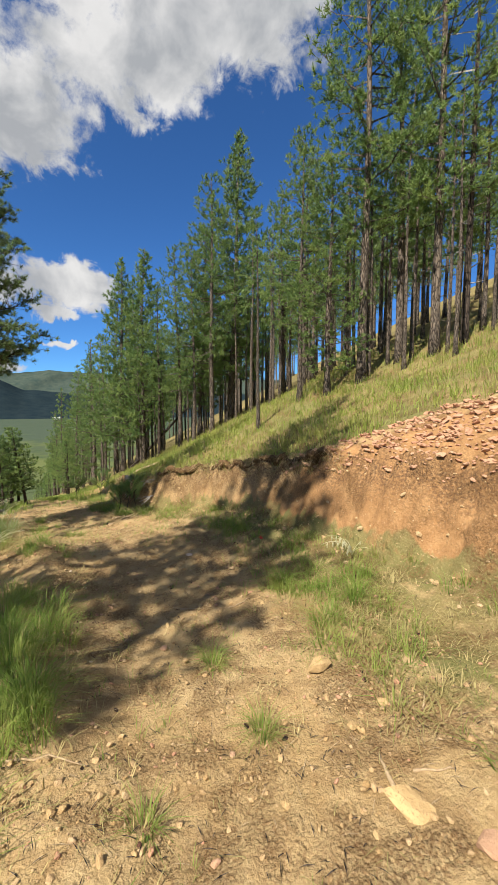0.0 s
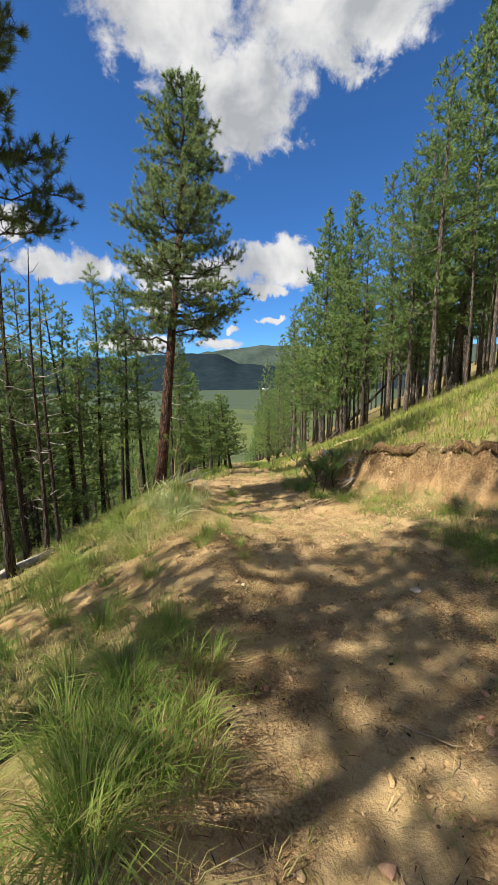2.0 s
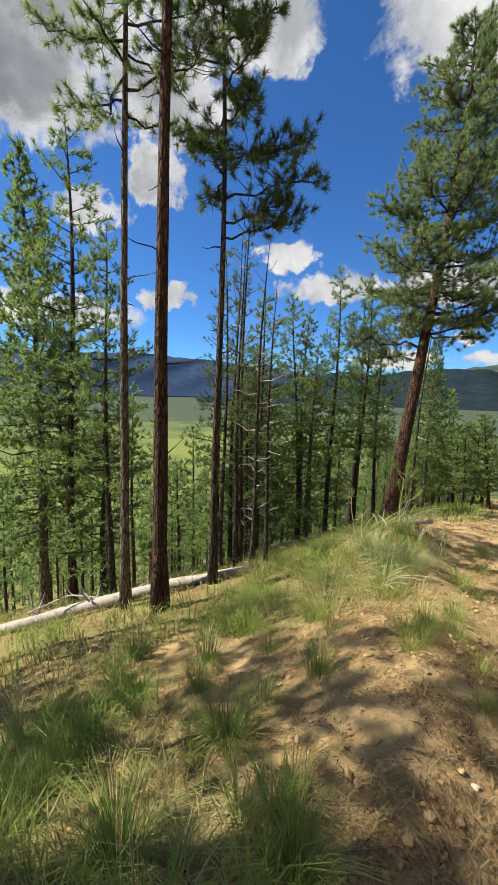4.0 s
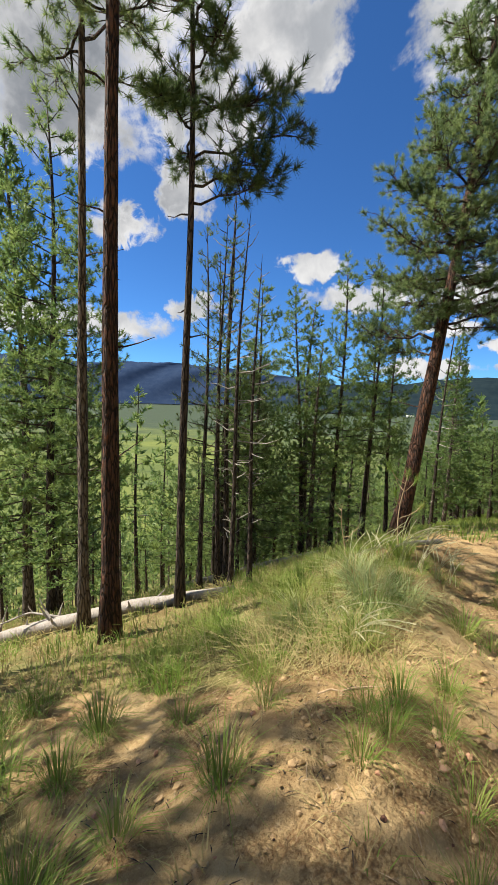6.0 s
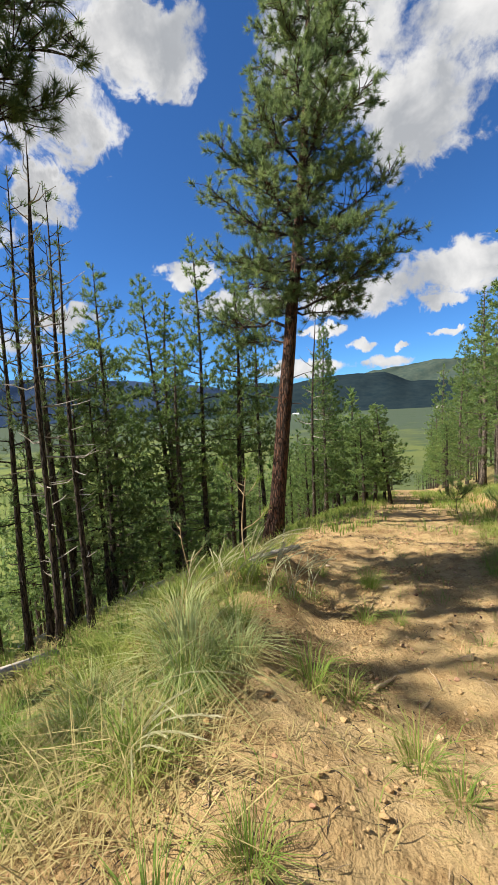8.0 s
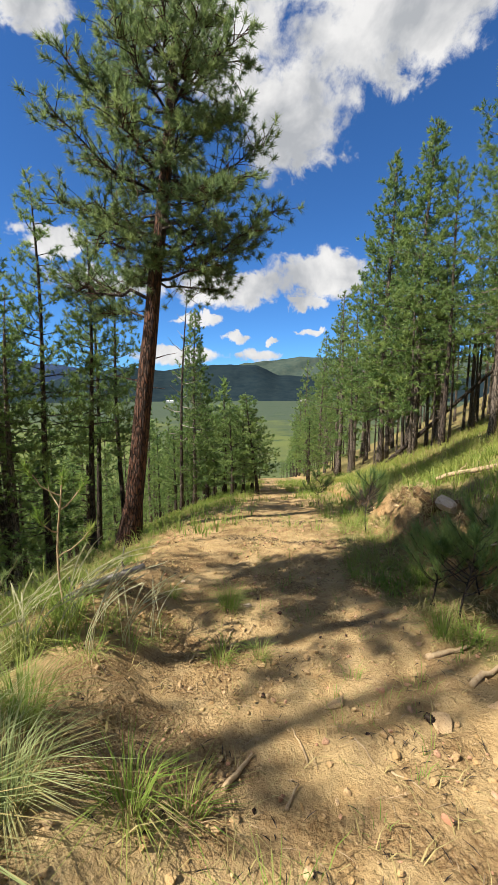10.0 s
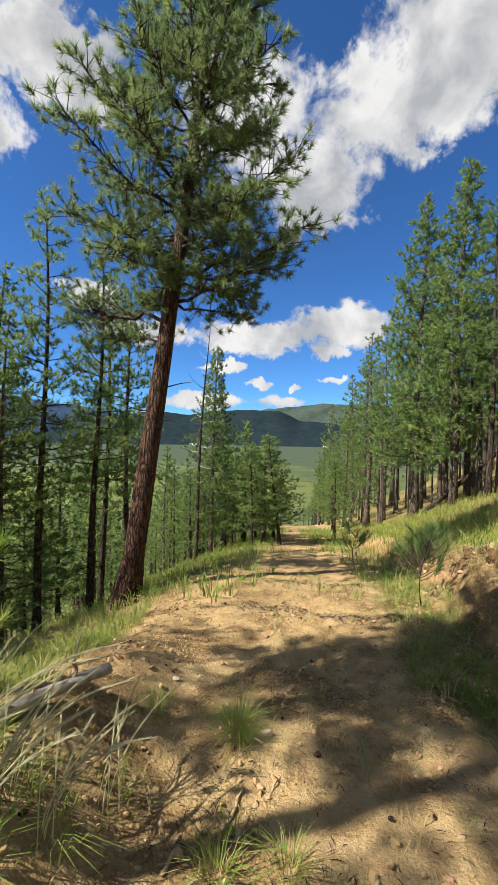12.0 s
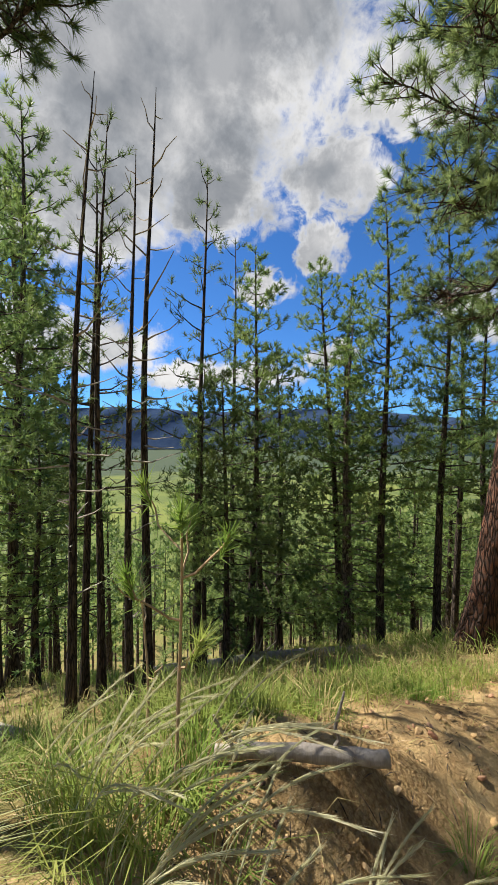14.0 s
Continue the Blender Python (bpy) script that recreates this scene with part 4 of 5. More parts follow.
grass_stuff("lip_grass", "matted brown grass hanging over the lip of the bank", GRASS_DRY, sown(620, (2.4, 5.0), (4.0, 14.0), lambda x, y: (x > bank_parts(y)[0] + bank_parts(y)[1] - 0.12) & (x < bank_parts(y)[0] + bank_parts(y)[1] + 0.12)), 12, 0.16, 0.006, 1.9, 0.08)
grass_stuff("foot_grass", "matted green grass at the foot of the bank", GRASS, sown(950, (1.0, 4.0), (0.0, 16.0), lambda x, y: at_foot(x, y) * (0.1 + 0.9 * clumpy(x, y, 1.3) ** 1.6) * knots(y, (0, 2.0, 4.2, 7.5, 8.6), (0.25, 0.4, 1.0, 0.8, 0.35))), 24, 0.19, 0.006, 1.1, 0.09)
grass_stuff("foot_straw", "flattened dry grass at the foot of the bank", GRASS_DRY, sown(800, (1.0, 4.2), (0.0, 16.0), lambda x, y: at_foot(x, y) * clumpy(y, x, 1.6)), 14, 0.13, 0.006, 1.6, 0.12)
grass_stuff("slope_grass", "thin dry grass on the slope under the pines", GRASS_DRY, sown(3600, (-13.0, -1.6), (1.0, 24.0), lambda x, y: (0.1 + 0.9 * clumpy(x, y, 0.6)) * ((x < left_edge(y) - 0.1) | (y > 7))), 6, 0.20, 0.010, 0.9, 0.14)
grass_stuff("slope_green", "green grass patches on the slope under the pines", GRASS, sown(2300, (-11.0, -1.2), (1.0, 22.0), lambda x, y: clumpy(y, x, 0.9) ** 3 * ((x < left_edge(y) - 0.1) | (y > 7))), 8, 0.24, 0.009, 0.8, 0.12)
grass_stuff("verge_grass", "grass on both sides of the trail running down", GRASS, sown(1500, (-3.5, 4.5), (12.0, 34.0), lambda x, y: np.where(np.abs(x - 0.85) > np.clip(0.9 - 0.035 * (y - 12), 0.45, 0.9), 0.3 + 0.7 * clumpy(x, y, 0.8), 0.07)), 10, 0.26, 0.012, 0.7, 0.12)
grass_stuff("trail_grass", "sparse short grass growing on the trail", GRASS, sown(260, (0.2, 3.0), (0.8, 14.0), lambda x, y: 0.15 + 0.85 * clumpy(x, y, 1.1)), 9, 0.13, 0.004, 0.8, 0.06)
grass_stuff("trail_straw", "scattered straw blades on the trail", GRASS_DRY, sown(1500, (-0.8, 3.2), (0.5, 14.0), lambda x, y: 0.2 + 0.8 * clumpy(y, x, 1.3)), 5, 0.08, 0.005, 1.9, 0.08)


grass_stuff("dead_thatch", "long curved dead grass matted on the trail's shoulder", GRASS_DRY, sown(60, (-1.3, 0.05), (6.3, 7.15), lambda x, y: 0.2 + 0.8 * clumpy(x, y, 2.0)), 12, 0.30, 0.0045, 2.1, 0.12)
grass_stuff("crest_grass", "bright sunlit green grass on the crest of the trail's edge", GRASS, sown(170, (-1.8, -0.5), (9.3, 11.4), lambda x, y: (x < left_edge(y)) * clumpy(x, y, 1.5)), 16, 0.16, 0.005, 0.9, 0.08)


def grass_tuft(tall, wide, count, lean, seed, mat, label):
    rng = np.random.default_rng(seed)
    tuft = new("grass_tuft")
    v, f = blades(np.zeros((1, 3)), count, tall, wide, lean, rng, 0.3 * tall)
    tagged(mesh_object("leaves", v, f, mat, tuft), kind="stuff")
    v, f = blades(np.zeros((1, 3)), count // 3, tall * 0.9, wide * 0.8, lean * 1.4, rng, 0.36 * tall)
    tagged(mesh_object("straw", v, f, GRASS_DRY, tuft, "dry straw blades"), kind="stuff")
    return tagged(tuft, label, "grass", group="grass tufts by the trail")


TUFTS = [
    grass_tuft(0.44, 0.0052, 240, 0.95, 1, GRASS, "large tuft of bright green grass at the trail's edge"),
    grass_tuft(0.26, 0.0042, 120, 0.95, 2, GRASS, "tuft of green grass growing in tan soil"),
    grass_tuft(0.18, 0.0038, 70, 1.0, 3, GRASS, "small tuft of green grass on the trail"),
    grass_tuft(0.64, 0.0075, 280, 1.1, 4, FESCUE, "big arching clump of pale blue-green bunch grass"),
]
used_tufts = set()
for k, x, y, s in (
    (0, 0.02, 2.45, 1.0), (2, 1.22, 2.46, 1.0), (1, 1.17, 1.71, 0.8), (2, 0.43, 1.5, 1.0), (0, -0.08, 3.0, 1.05), (1, 1.27, 2.6, 0.8), (1, 0.25, 3.57, 1.1), (0, -0.35, 3.5, 0.9), (0, -0.6, 4.1, 0.9),
    (1, -1.4, 5.66, 1.2), (0, 0.05, 4.3, 0.75), (1, 0.3, 4.05, 1.1), (0, -0.13, 3.8, 1.1), (1, -0.38, 5.57, 1.1), (0, -0.62, 4.85, 0.9), (3, -0.95, 7.3, 0.6), (3, -0.4, 7.45, 0.72), (1, 0.15, 6.12, 0.8), (3, -0.7, 7.9, 0.62), (3, -0.16, 7.6, 0.48),
    (3, -0.3, 7.1, 0.42), (2, 0.43, 7.77, 1.2), (1, 0.3, 6.6, 0.8), (2, 0.78, 7.34, 1.2), (2, 0.93, 7.2, 1.0), (1, 0.13, 6.35, 0.9), (2, 0.43, 8.86, 1.1), (1, 0.4, 9.78, 0.8), (2, 0.69, 8.9, 0.9), (1, 0.41, 9.57, 0.9),
    (2, -0.95, 5.9, 1.2), (1, -1.2, 5.3, 1.0), (2, -0.6, 5.2, 1.2), (2, -0.5, 6.1, 1.0), (1, -0.75, 6.35, 1.0), (2, 0.1, 5.9, 1.0), (2, 0.35, 6.25, 1.1), (2, 0.02, 6.2, 1.1), (2, 0.5, 5.95, 1.0), (2, 0.55, 5.65, 0.9),
    (2, -0.1, 9.68, 1.0), (1, 0.24, 7.7, 1.1), (0, -0.31, 7.95, 0.8), (1, 2.5, 3.4, 1.2), (1, 2.8, 2.6, 1.2), (1, 2.3, 2.5, 1.0), (0, -0.45, 2.4, 0.9), (0, -0.75, 3.2, 0.9), (1, 2.2, 10.2, 1.1), (1, 2.0, 9.2, 1.0), (1, 2.4, 8.6, 1.2),
):
    s *= 0.8 if k == 0 else 1.0
    at = pose(x, y, gz(x, y) - 0.005, 0, 0, (x * 731 + y * 397) % 360) @ Matrix.Diagonal((s, s, s, 1))
    if k in used_tufts:
        copy_thing(TUFTS[k], Matrix.Identity(4)).matrix_basis = at
    else:
        used_tufts.add(k)
        TUFTS[k].matrix_world = at


def feather_grass(x, y, stems, tall, turn, seed):
    """Arching stems with pale plumed heads over a tuft of fine leaves."""
    rng = np.random.default_rng(seed)
    plant_ob = new("feather_grass")
    plant_ob.matrix_world = pose(x, y, gz(x, y) - 0.01)
    v, f = blades(np.zeros((1, 3)), 60, tall * 0.4, 0.004, 1.1, rng, 0.10)
    tagged(mesh_object("leaves", v, f, GRASS, plant_ob), kind="stuff")
    for k in range(stems):
        a = radians(turn) + rng.normal(0, 0.55)
        h = tall * rng.uniform(0.7, 1.15)
        bend = rng.uniform(0.5, 1.0)
        u = np.linspace(0, 1, 9)[:, None]
        way = np.array([math.cos(a), math.sin(a), 0])
        pts = way * (h * bend * u**1.8) + np.array([0, 0, 1.0]) * h * (u - 0.38 * bend * u**3) + rng.normal(0, 0.02, 3) * [1, 1, 0]
        stem = mesh_object("stem", *tube(pts, np.linspace(0.0026, 0.0012, 9), 4), STIPA, plant_ob)
        ahead = np.gradient(pts, axis=0)
        plume = np.concatenate([pts[5:], (pts[5:-1] + pts[6:]) / 2])
        ways = np.concatenate([ahead[5:], (ahead[5:-1] + ahead[6:]) / 2])
        ways /= np.linalg.norm(ways, axis=1, keepdims=True)
        v, f = needles(plume, ways, 26, 0.07, 0.0018, 0.06, rng)
        mesh_object("plume", v, f, STIPA, stem)
    tagged(plant_ob, "arching feather grass with pale plumes beside the trail", "grass", group="feather grasses")


for x, y, stems, tall, turn, seed in ((-0.28, 8.5, 6, 0.5, 70, 1), (-0.45, 8.55, 6, 0.52, 60, 2), (-0.62, 8.5, 6, 0.5, 65, 3), (-0.15, 8.72, 7, 0.42, 75, 4), (-0.8, 8.62, 7, 0.48, 50, 5), (-0.05, 9.0, 6, 0.42, 80, 8), (-0.32, 8.78, 4, 0.46, 70, 9), (-0.55, 8.82, 5, 0.5, 60, 10), (-0.95, 8.45, 7, 0.45, 60, 11), (-0.35, 6.9, 7, 0.45, 0, 6), (-0.6, 7.2, 6, 0.5, -20, 7)):
    feather_grass(x, y, stems, tall, turn, seed)


# ---- saplings ----
def sapling(x, y, tall, shoots, seed, label, leaf=GRASS_LIT, fan=60, length=0.14, flare=0.5, wood=BARK_DARK):
    rng = np.random.default_rng(seed)
    small = new("pine_sapling")
    small.matrix_world = pose(x, y, gz(x, y) - 0.02)
    u = np.linspace(0, 1, 9)
    line = np.stack([0.05 * np.sin(u * 4 + seed), 0.04 * np.sin(u * 3), tall * u], 1)
    mesh_object("stem", *tube(line, np.linspace(0.008, 0.004, 9), 6, rng, 0.1), wood, small, smooth=True)
    ends, ways = [line[-1]], [np.array([0, 0, 1.0])]
    for k in range(shoots):
        h = tall * rng.uniform(0.25, 0.92)
        a = k * 2.4 + rng.normal(0, 0.3)
        start = np.array([np.interp(h, line[:, 2], line[:, m]) for m in range(3)])
        way = np.array([math.cos(a), math.sin(a), 0.45])
        pts = limb(start, way, rng.uniform(0.12, 0.30) * (1.25 - h / tall) + 0.1, 0.5, 0.1, rng, 5)
        mesh_object("shoot", *tube(pts, np.linspace(0.0045, 0.003, 5), 4), wood, small)
        ends.append(pts[-1])
        ways.append((pts[-1] - pts[-2]) / np.linalg.norm(pts[-1] - pts[-2]) + np.array([0, 0, 0.3]))
    for e, w in zip(ends, ways):
        v, f = needles(e[None], w[None], fan, length, 0.0045, flare, rng)
        mesh_object("needle_tuft", v, f, leaf, small)
    tagged(small, label, "sapling", group="pine saplings")


sapling(-0.54, 8.76, 0.95, 5, 3, "thin pine sapling with tufts of long needles", GRASS, 75, 0.09, 0.65, STRAW_WOOD)
sapling(-1.25, 8.9, 0.75, 5, 8, "small pine sapling in the grass below the trail", NEEDLE_BLUE, 50, 0.08, 0.9, STRAW_WOOD)
sapling(2.28, 9.45, 0.72, 30, 5, "bushy dark pine sapling at the foot of the bank", NEEDLE, 90, 0.15)
sapling(2.1, 9.65, 0.6, 20, 6, "low bushy pine sapling at the foot of the bank", NEEDLE, 80, 0.15)
sapling(2.55, 9.75, 0.7, 16, 16, "leafy pine sapling against the cut bank", NEEDLE, 80, 0.15)
sapling(1.75, 14.2, 0.7, 16, 9, "single young pine sapling beside the trail", NEEDLE, 70, 0.13, 0.7)
sapling(2.15, 12.0, 0.9, 18, 10, "bushy green pine sapling below the bank", NEEDLE, 70, 0.16)


# ---- sod hanging over the bank ----
def sod_edge(start, end, seed):
    """A ragged roll of dark root-bound soil along the bank's lip."""
    rng = np.random.default_rng(seed)
    y = np.arange(start, end, 0.06)
    foot, width = bank_parts(y)
    sway = 0.03 * np.sin(3.1 * y + seed) + 0.02 * np.sin(9.0 * y)
    top = ground_z(foot + width + 0.16, y)
    line = np.stack([foot + width - 0.03 + sway, y, top - 0.035 + 0.015 * np.sin(11.0 * y)], 1)
    size = (0.05 + 0.02 * np.sin(5.0 * y + seed) + 0.015 * np.sin(13.0 * y)) * np.minimum(1.0, np.minimum(y - start, end - y) / 0.3 + 0.15)
    v, f = tube(line, size, 9, rng, 0.3)
    tagged(mesh_object("sod_edge", v, f, HUMUS, smooth=True), "dark root-bound sod hanging over the cut bank", "sod", kind="structure")
    hang = np.repeat(line[::2], 2, 0) + rng.normal(0, 0.03, (len(line[::2]) * 2, 3)) * [0.5, 1, 0.3] - [0.06, 0, 0.02]
    v, f = needles(hang, np.tile([-0.45, 0.0, -1.0], (len(hang), 1)), 5, 0.16, 0.005, 0.35, rng)
    tagged(mesh_object("sod_roots", v, f, STRAW_WOOD), "fine dry roots hanging from the sod", "roots", kind="stuff")


HUMUS = material("dark_sod", lambda n: n.mix(n.span(n.noise(22.0, 6, 0.7, place(n)), 0.35, 0.65), (0.06, 0.037, 0.02), (0.17, 0.105, 0.05)), 0.95, fine_noise(35.0), 0.03, specular=0.1)
sod_edge(4.4, 9.5, 3)
sod_edge(10.1, 12.6, 8)


# ---- dead wood ----
def fallen(name, label, points, radii, mat, stubs=0, seed=1, group=""):
    """A fallen stem lying along points, with broken stubs."""
    rng = np.random.default_rng(seed)
    points = np.asarray(points, float)
    base = points.mean(0)
    u = np.linspace(0, 1, 14)
    k = np.linspace(0, 1, len(points))
    line = np.stack([np.interp(u, k, points[:, m]) for m in range(3)], 1) - base + rng.normal(0, 0.08, (14, 3)) * np.mean(radii)
    r = np.interp(u, k, radii)
    log = new(name)
    log.matrix_world = pose(*base)
    mesh_object("stem", *tube(line, r, 10, rng, 0.07), mat, log, smooth=True)
    for _ in range(stubs):
        i = rng.integers(2, 12)
        way = rng.normal(0, 1, 3)
        way[2] = abs(way[2]) + 0.4
        way /= np.linalg.norm(way)
        pts = limb(line[i], way, rng.uniform(1.6, 4.5) * r[i] + 0.08, 0.2, 0.0, rng, 5)
        mesh_object("stub", *tube(pts, np.linspace(r[i] * 0.35, 0.004, 5), 5), mat, log)
    tagged(log, label, "log", group=group)


def lie(x, y, up):
    return (x, y, gz(x, y) + up)


fallen("fallen_log", "short grey weathered log lying in the grass by the trail", [(-0.64, 8.96, -0.465), (-0.52, 9.1, -0.447), (-0.39, 9.26, -0.442), (-0.25, 9.42, -0.445)], (0.022, 0.027, 0.029, 0.027), DEADWOOD, 3, 4)
fallen("fallen_log", "long grey weathered pine log lying across the slope", [lie(-8.2, 6.9, 0.12), lie(-5.2, 7.5, 0.14), lie(-3.9, 8.0, 0.13), lie(-2.6, 8.5, 0.08)], (0.11, 0.10, 0.085, 0.05), DEADWOOD, 13, 9)
fallen("fallen_pole", "barkless fallen pole resting on the bank", [lie(2.75, 12.7, 0.06), lie(3.3, 12.3, 0.10), lie(3.75, 11.8, 0.05)], (0.03, 0.035, 0.035), STRAW_WOOD, 1, 11)
fallen("leaning_deadfall", "dark dead trunk leaning among the pines", [lie(5.2, 21.9, 0.05), (6.6, 20.8, gz(6.6, 20.8) + 0.95), (8.4, 19.6, gz(8.4, 19.6) + 2.1)], (0.08, 0.07, 0.04), BARK_DARK, 4, 13)
fallen("fallen_log", "grey fallen log half hidden down the slope", [lie(-6.5, 10.8, 0.08), lie(-4.6, 12.2, 0.1), lie(-3.2, 12.9, 0.07)], (0.09, 0.08, 0.05), DEADWOOD, 5, 14)
fallen("fallen_branch", "grey dead branch lying under the pines", [lie(-6.6, 6.9, 0.35), lie(-5.9, 7.3, 0.5), lie(-5.2, 7.6, 0.15)], (0.012, 0.016, 0.02), DEADWOOD, 8, 15)


def root(name_seed, start, turn, length, thick):
    rng = np.random.default_rng(name_seed)
    ob = new("bare_root")
    ob.matrix_world = pose(*start)
    a = radians(turn)
    for k in range(3):
        b = a + rng.normal(0, 0.35)
        way = np.array([math.cos(b), math.sin(b), rng.uniform(-0.35, 0.1)])
        pts = limb(np.zeros(3), way, length * rng.uniform(0.6, 1.0), -0.2, 0.12, rng, 8)
        mesh_object("strand", *tube(pts, np.linspace(thick, 0.004, 8), 6, rng, 0.08), DEADWOOD, ob, smooth=True)
    tagged(ob, "bleached bare root sticking out of the cut bank", "root", group="bare roots in the bank")


root(1, lie(2.95, 9.45, -0.02), 150, 0.55, 0.022)
root(2, lie(2.8, 9.15, -0.06), 200, 0.4, 0.016)
root(3, lie(3.5, 3.6, -0.02), 200, 0.5, 0.010)
root(4, lie(3.7, 5.0, -0.03), 220, 0.4, 0.010)


def stick(x, y, turn, length, thick, mat=STRAW_WOOD, label="thin dry stick lying on the trail"):
    rng = np.random.default_rng(int(x * 1000 + y * 37) % 9999)
    ob = new("stick")
    u = np.linspace(-0.5, 0.5, 8)
    a = radians(turn)
    line = np.stack([math.cos(a) * length * u, math.sin(a) * length * u, 0 * u], 1)
    line[:, :2] += rng.normal(0, 0.008 * length, (8, 2))
    line[:, 2] = ground_z(x + line[:, 0], y + line[:, 1]) - gz(x, y) + thick * 0.8
    ob.matrix_world = pose(x, y, gz(x, y))
    mesh_object("twig", *tube(line, np.linspace(thick, thick * 0.5, 8), 6, rng, 0.1), mat, ob, smooth=True)
    tagged(ob, label, "stick", group="sticks on the trail")


for x, y, turn, length, thick in ((0.06, 2.05, -34, 0.5, 0.007), (1.54, 1.13, 60, 0.26, 0.014), (1.76, 1.03, -40, 0.2, 0.008), (2.2, 1.4, 30, 0.25, 0.007), (1.45, 3.55, -30, 0.3, 0.007), (1.9, 3.3, 10, 0.28, 0.007), (0.62, 8.0, 60, 0.22, 0.014), (1.95, 9.0, 20, 0.34, 0.022), (0.45, 9.15, 75, 0.22, 0.010), (0.25, 8.9, 80, 0.16, 0.009), (1.2, 6.9, -20, 0.3, 0.007), (0.62, 9.3, 70, 0.16, 0.007), (0.5, 9.05, 75, 0.14, 0.009), (0.85, 7.9, 65, 0.14, 0.008), (1.35, 8.0, -50, 0.16, 0.005), (1.2, 8.15, -60, 0.14, 0.005), (2.2, 8.55, 15, 0.3, 0.012), (0.9, 8.2, 110, 0.2, 0.006), (2.1, 8.75, 30, 0.4, 0.02), (0.0, 6.9, -60, 0.4, 0.006), (-0.1, 6.4, 35, 0.45, 0.006)):
    stick(x, y, turn, length, thick)


# ---- stones ----
def rock(x, y, size, flat, mat, seed, label, turn=0.0, sink=0.25):
    rng = np.random.default_rng(seed)
    v, f = stone_shape((size[0] / 2, size[1] / 2, max(size) / 2), rng, flat)
    ob = mesh_object("rock", v, f, mat)
    ob.matrix_world = pose(x, y, gz(x, y) + max(size) / 2 * flat * (1 - 2 * sink), rng.uniform(-8, 8), rng.uniform(-8, 8), turn)
    tagged(ob, label, "rock", group="rocks on the trail")


YELLOW, PALE, REDDISH = "angular yellow sandstone rock lying on the trail", "pale weathered stone half sunk in soil", "rounded reddish stone lying on the trail"
for x, y, a, b, flat, mat, seed, label, turn in (
    (1.81, 2.0, 0.27, 0.2, 0.5, STONE_YELLOW, 1, YELLOW, 20), (1.5, 0.98, 0.24, 0.36, 0.25, STONE_YELLOW, 2, YELLOW, 50), (1.63, 1.46, 0.10, 0.09, 0.5, STONE_YELLOW, 3, YELLOW, 10), (1.94, 1.5, 0.12, 0.10, 0.5, STONE_YELLOW, 4, YELLOW, 70),
    (1.62, 0.68, 0.24, 0.2, 0.3, STONE_RED, 5, "flat reddish slab in the soil", 30), (1.01, 2.99, 0.09, 0.08, 0.8, STONE_RED, 6, REDDISH, 0), (1.12, 8.45, 0.17, 0.11, 0.2, STONE_TAN, 37, PALE, 15), (1.63, 8.33, 0.22, 0.17, 0.12, STONE_TAN, 43, PALE, 40),
    (1.97, 8.45, 0.14, 0.1, 0.25, STONE_TAN, 9, PALE, 25), (0.56, 9.66, 0.10, 0.06, 0.5, STONE_PALE, 10, PALE, 10), (0.53, 5.1, 0.06, 0.05, 0.7, STONE_PALE, 11, PALE, 0), (0.0, 5.82, 0.08, 0.07, 0.6, STONE_TAN, 12, PALE, 0),
    (0.44, 3.0, 0.05, 0.04, 0.7, STONE_PALE, 13, PALE, 0), (2.6, 10.55, 0.35, 0.3, 0.9, STONE_PALE, 14, "pale crumbling rock set in the bank", 20), (2.5, 10.35, 0.25, 0.22, 1.0, STONE_PALE, 15, "pale crumbling rock set in the bank", 60),
    (3.4, 9.9, 0.12, 0.1, 0.6, STONE_PALE, 16, "white stone in the grass above the bank", 0), (3.0, 10.6, 0.16, 0.1, 0.6, STONE_PALE, 17, "white stone in the grass above the bank", 30), (2.05, 5.0, 0.14, 0.1, 0.5, STONE_PALE, 18, PALE, 0), (0.35, 1.0, 0.06, 0.06, 0.7, STONE_RED, 19, REDDISH, 0),
    (0.65, 1.25, 0.07, 0.06, 0.7, STONE_RED, 20, REDDISH, 0), (0.4, 6.5, 0.06, 0.05, 0.6, STONE_TAN, 21, PALE, 0), (1.5, 4.2, 0.07, 0.06, 0.6, STONE_TAN, 22, PALE, 0), (2.3, 4.2, 0.12, 0.09, 0.5, STONE_TAN, 23, PALE, 0), (-0.1, 10.1, 0.07, 0.05, 0.6, STONE_PALE, 24, PALE, 0),
):
    rock(x, y, (a, b), flat, mat, seed, label, turn)


def gravel(name, label, mat, places, low, high, seed, flat=0.6):
    """Loose small stones as one mesh."""
    rng = np.random.default_rng(seed)
    s = Soup()
    shapes = [stone_shape((1, 1, 1), rng, flat, 0) for _ in range(6)]
    for x, y in places:
        v, f = shapes[rng.integers(6)]
        size = low * (high / low) ** (rng.uniform() ** 2)
        a = rng.uniform(0, 6.28)
        turn = np.array([[math.cos(a), -math.sin(a), 0], [math.sin(a), math.cos(a), 0], [0, 0, 1]])
        tilt = rng.normal(0, 0.25, 2)
        w = v * size * np.array([1, rng.uniform(0.6, 1), 1]) @ turn.T
        w[:, 2] += tilt[0] * w[:, 0] + tilt[1] * w[:, 1]
        s.add(w + np.array([x, y, gz(x, y) + size * 0.2]), f)
    tagged(s.link(name, mat), label, "gravel", kind="stuff")


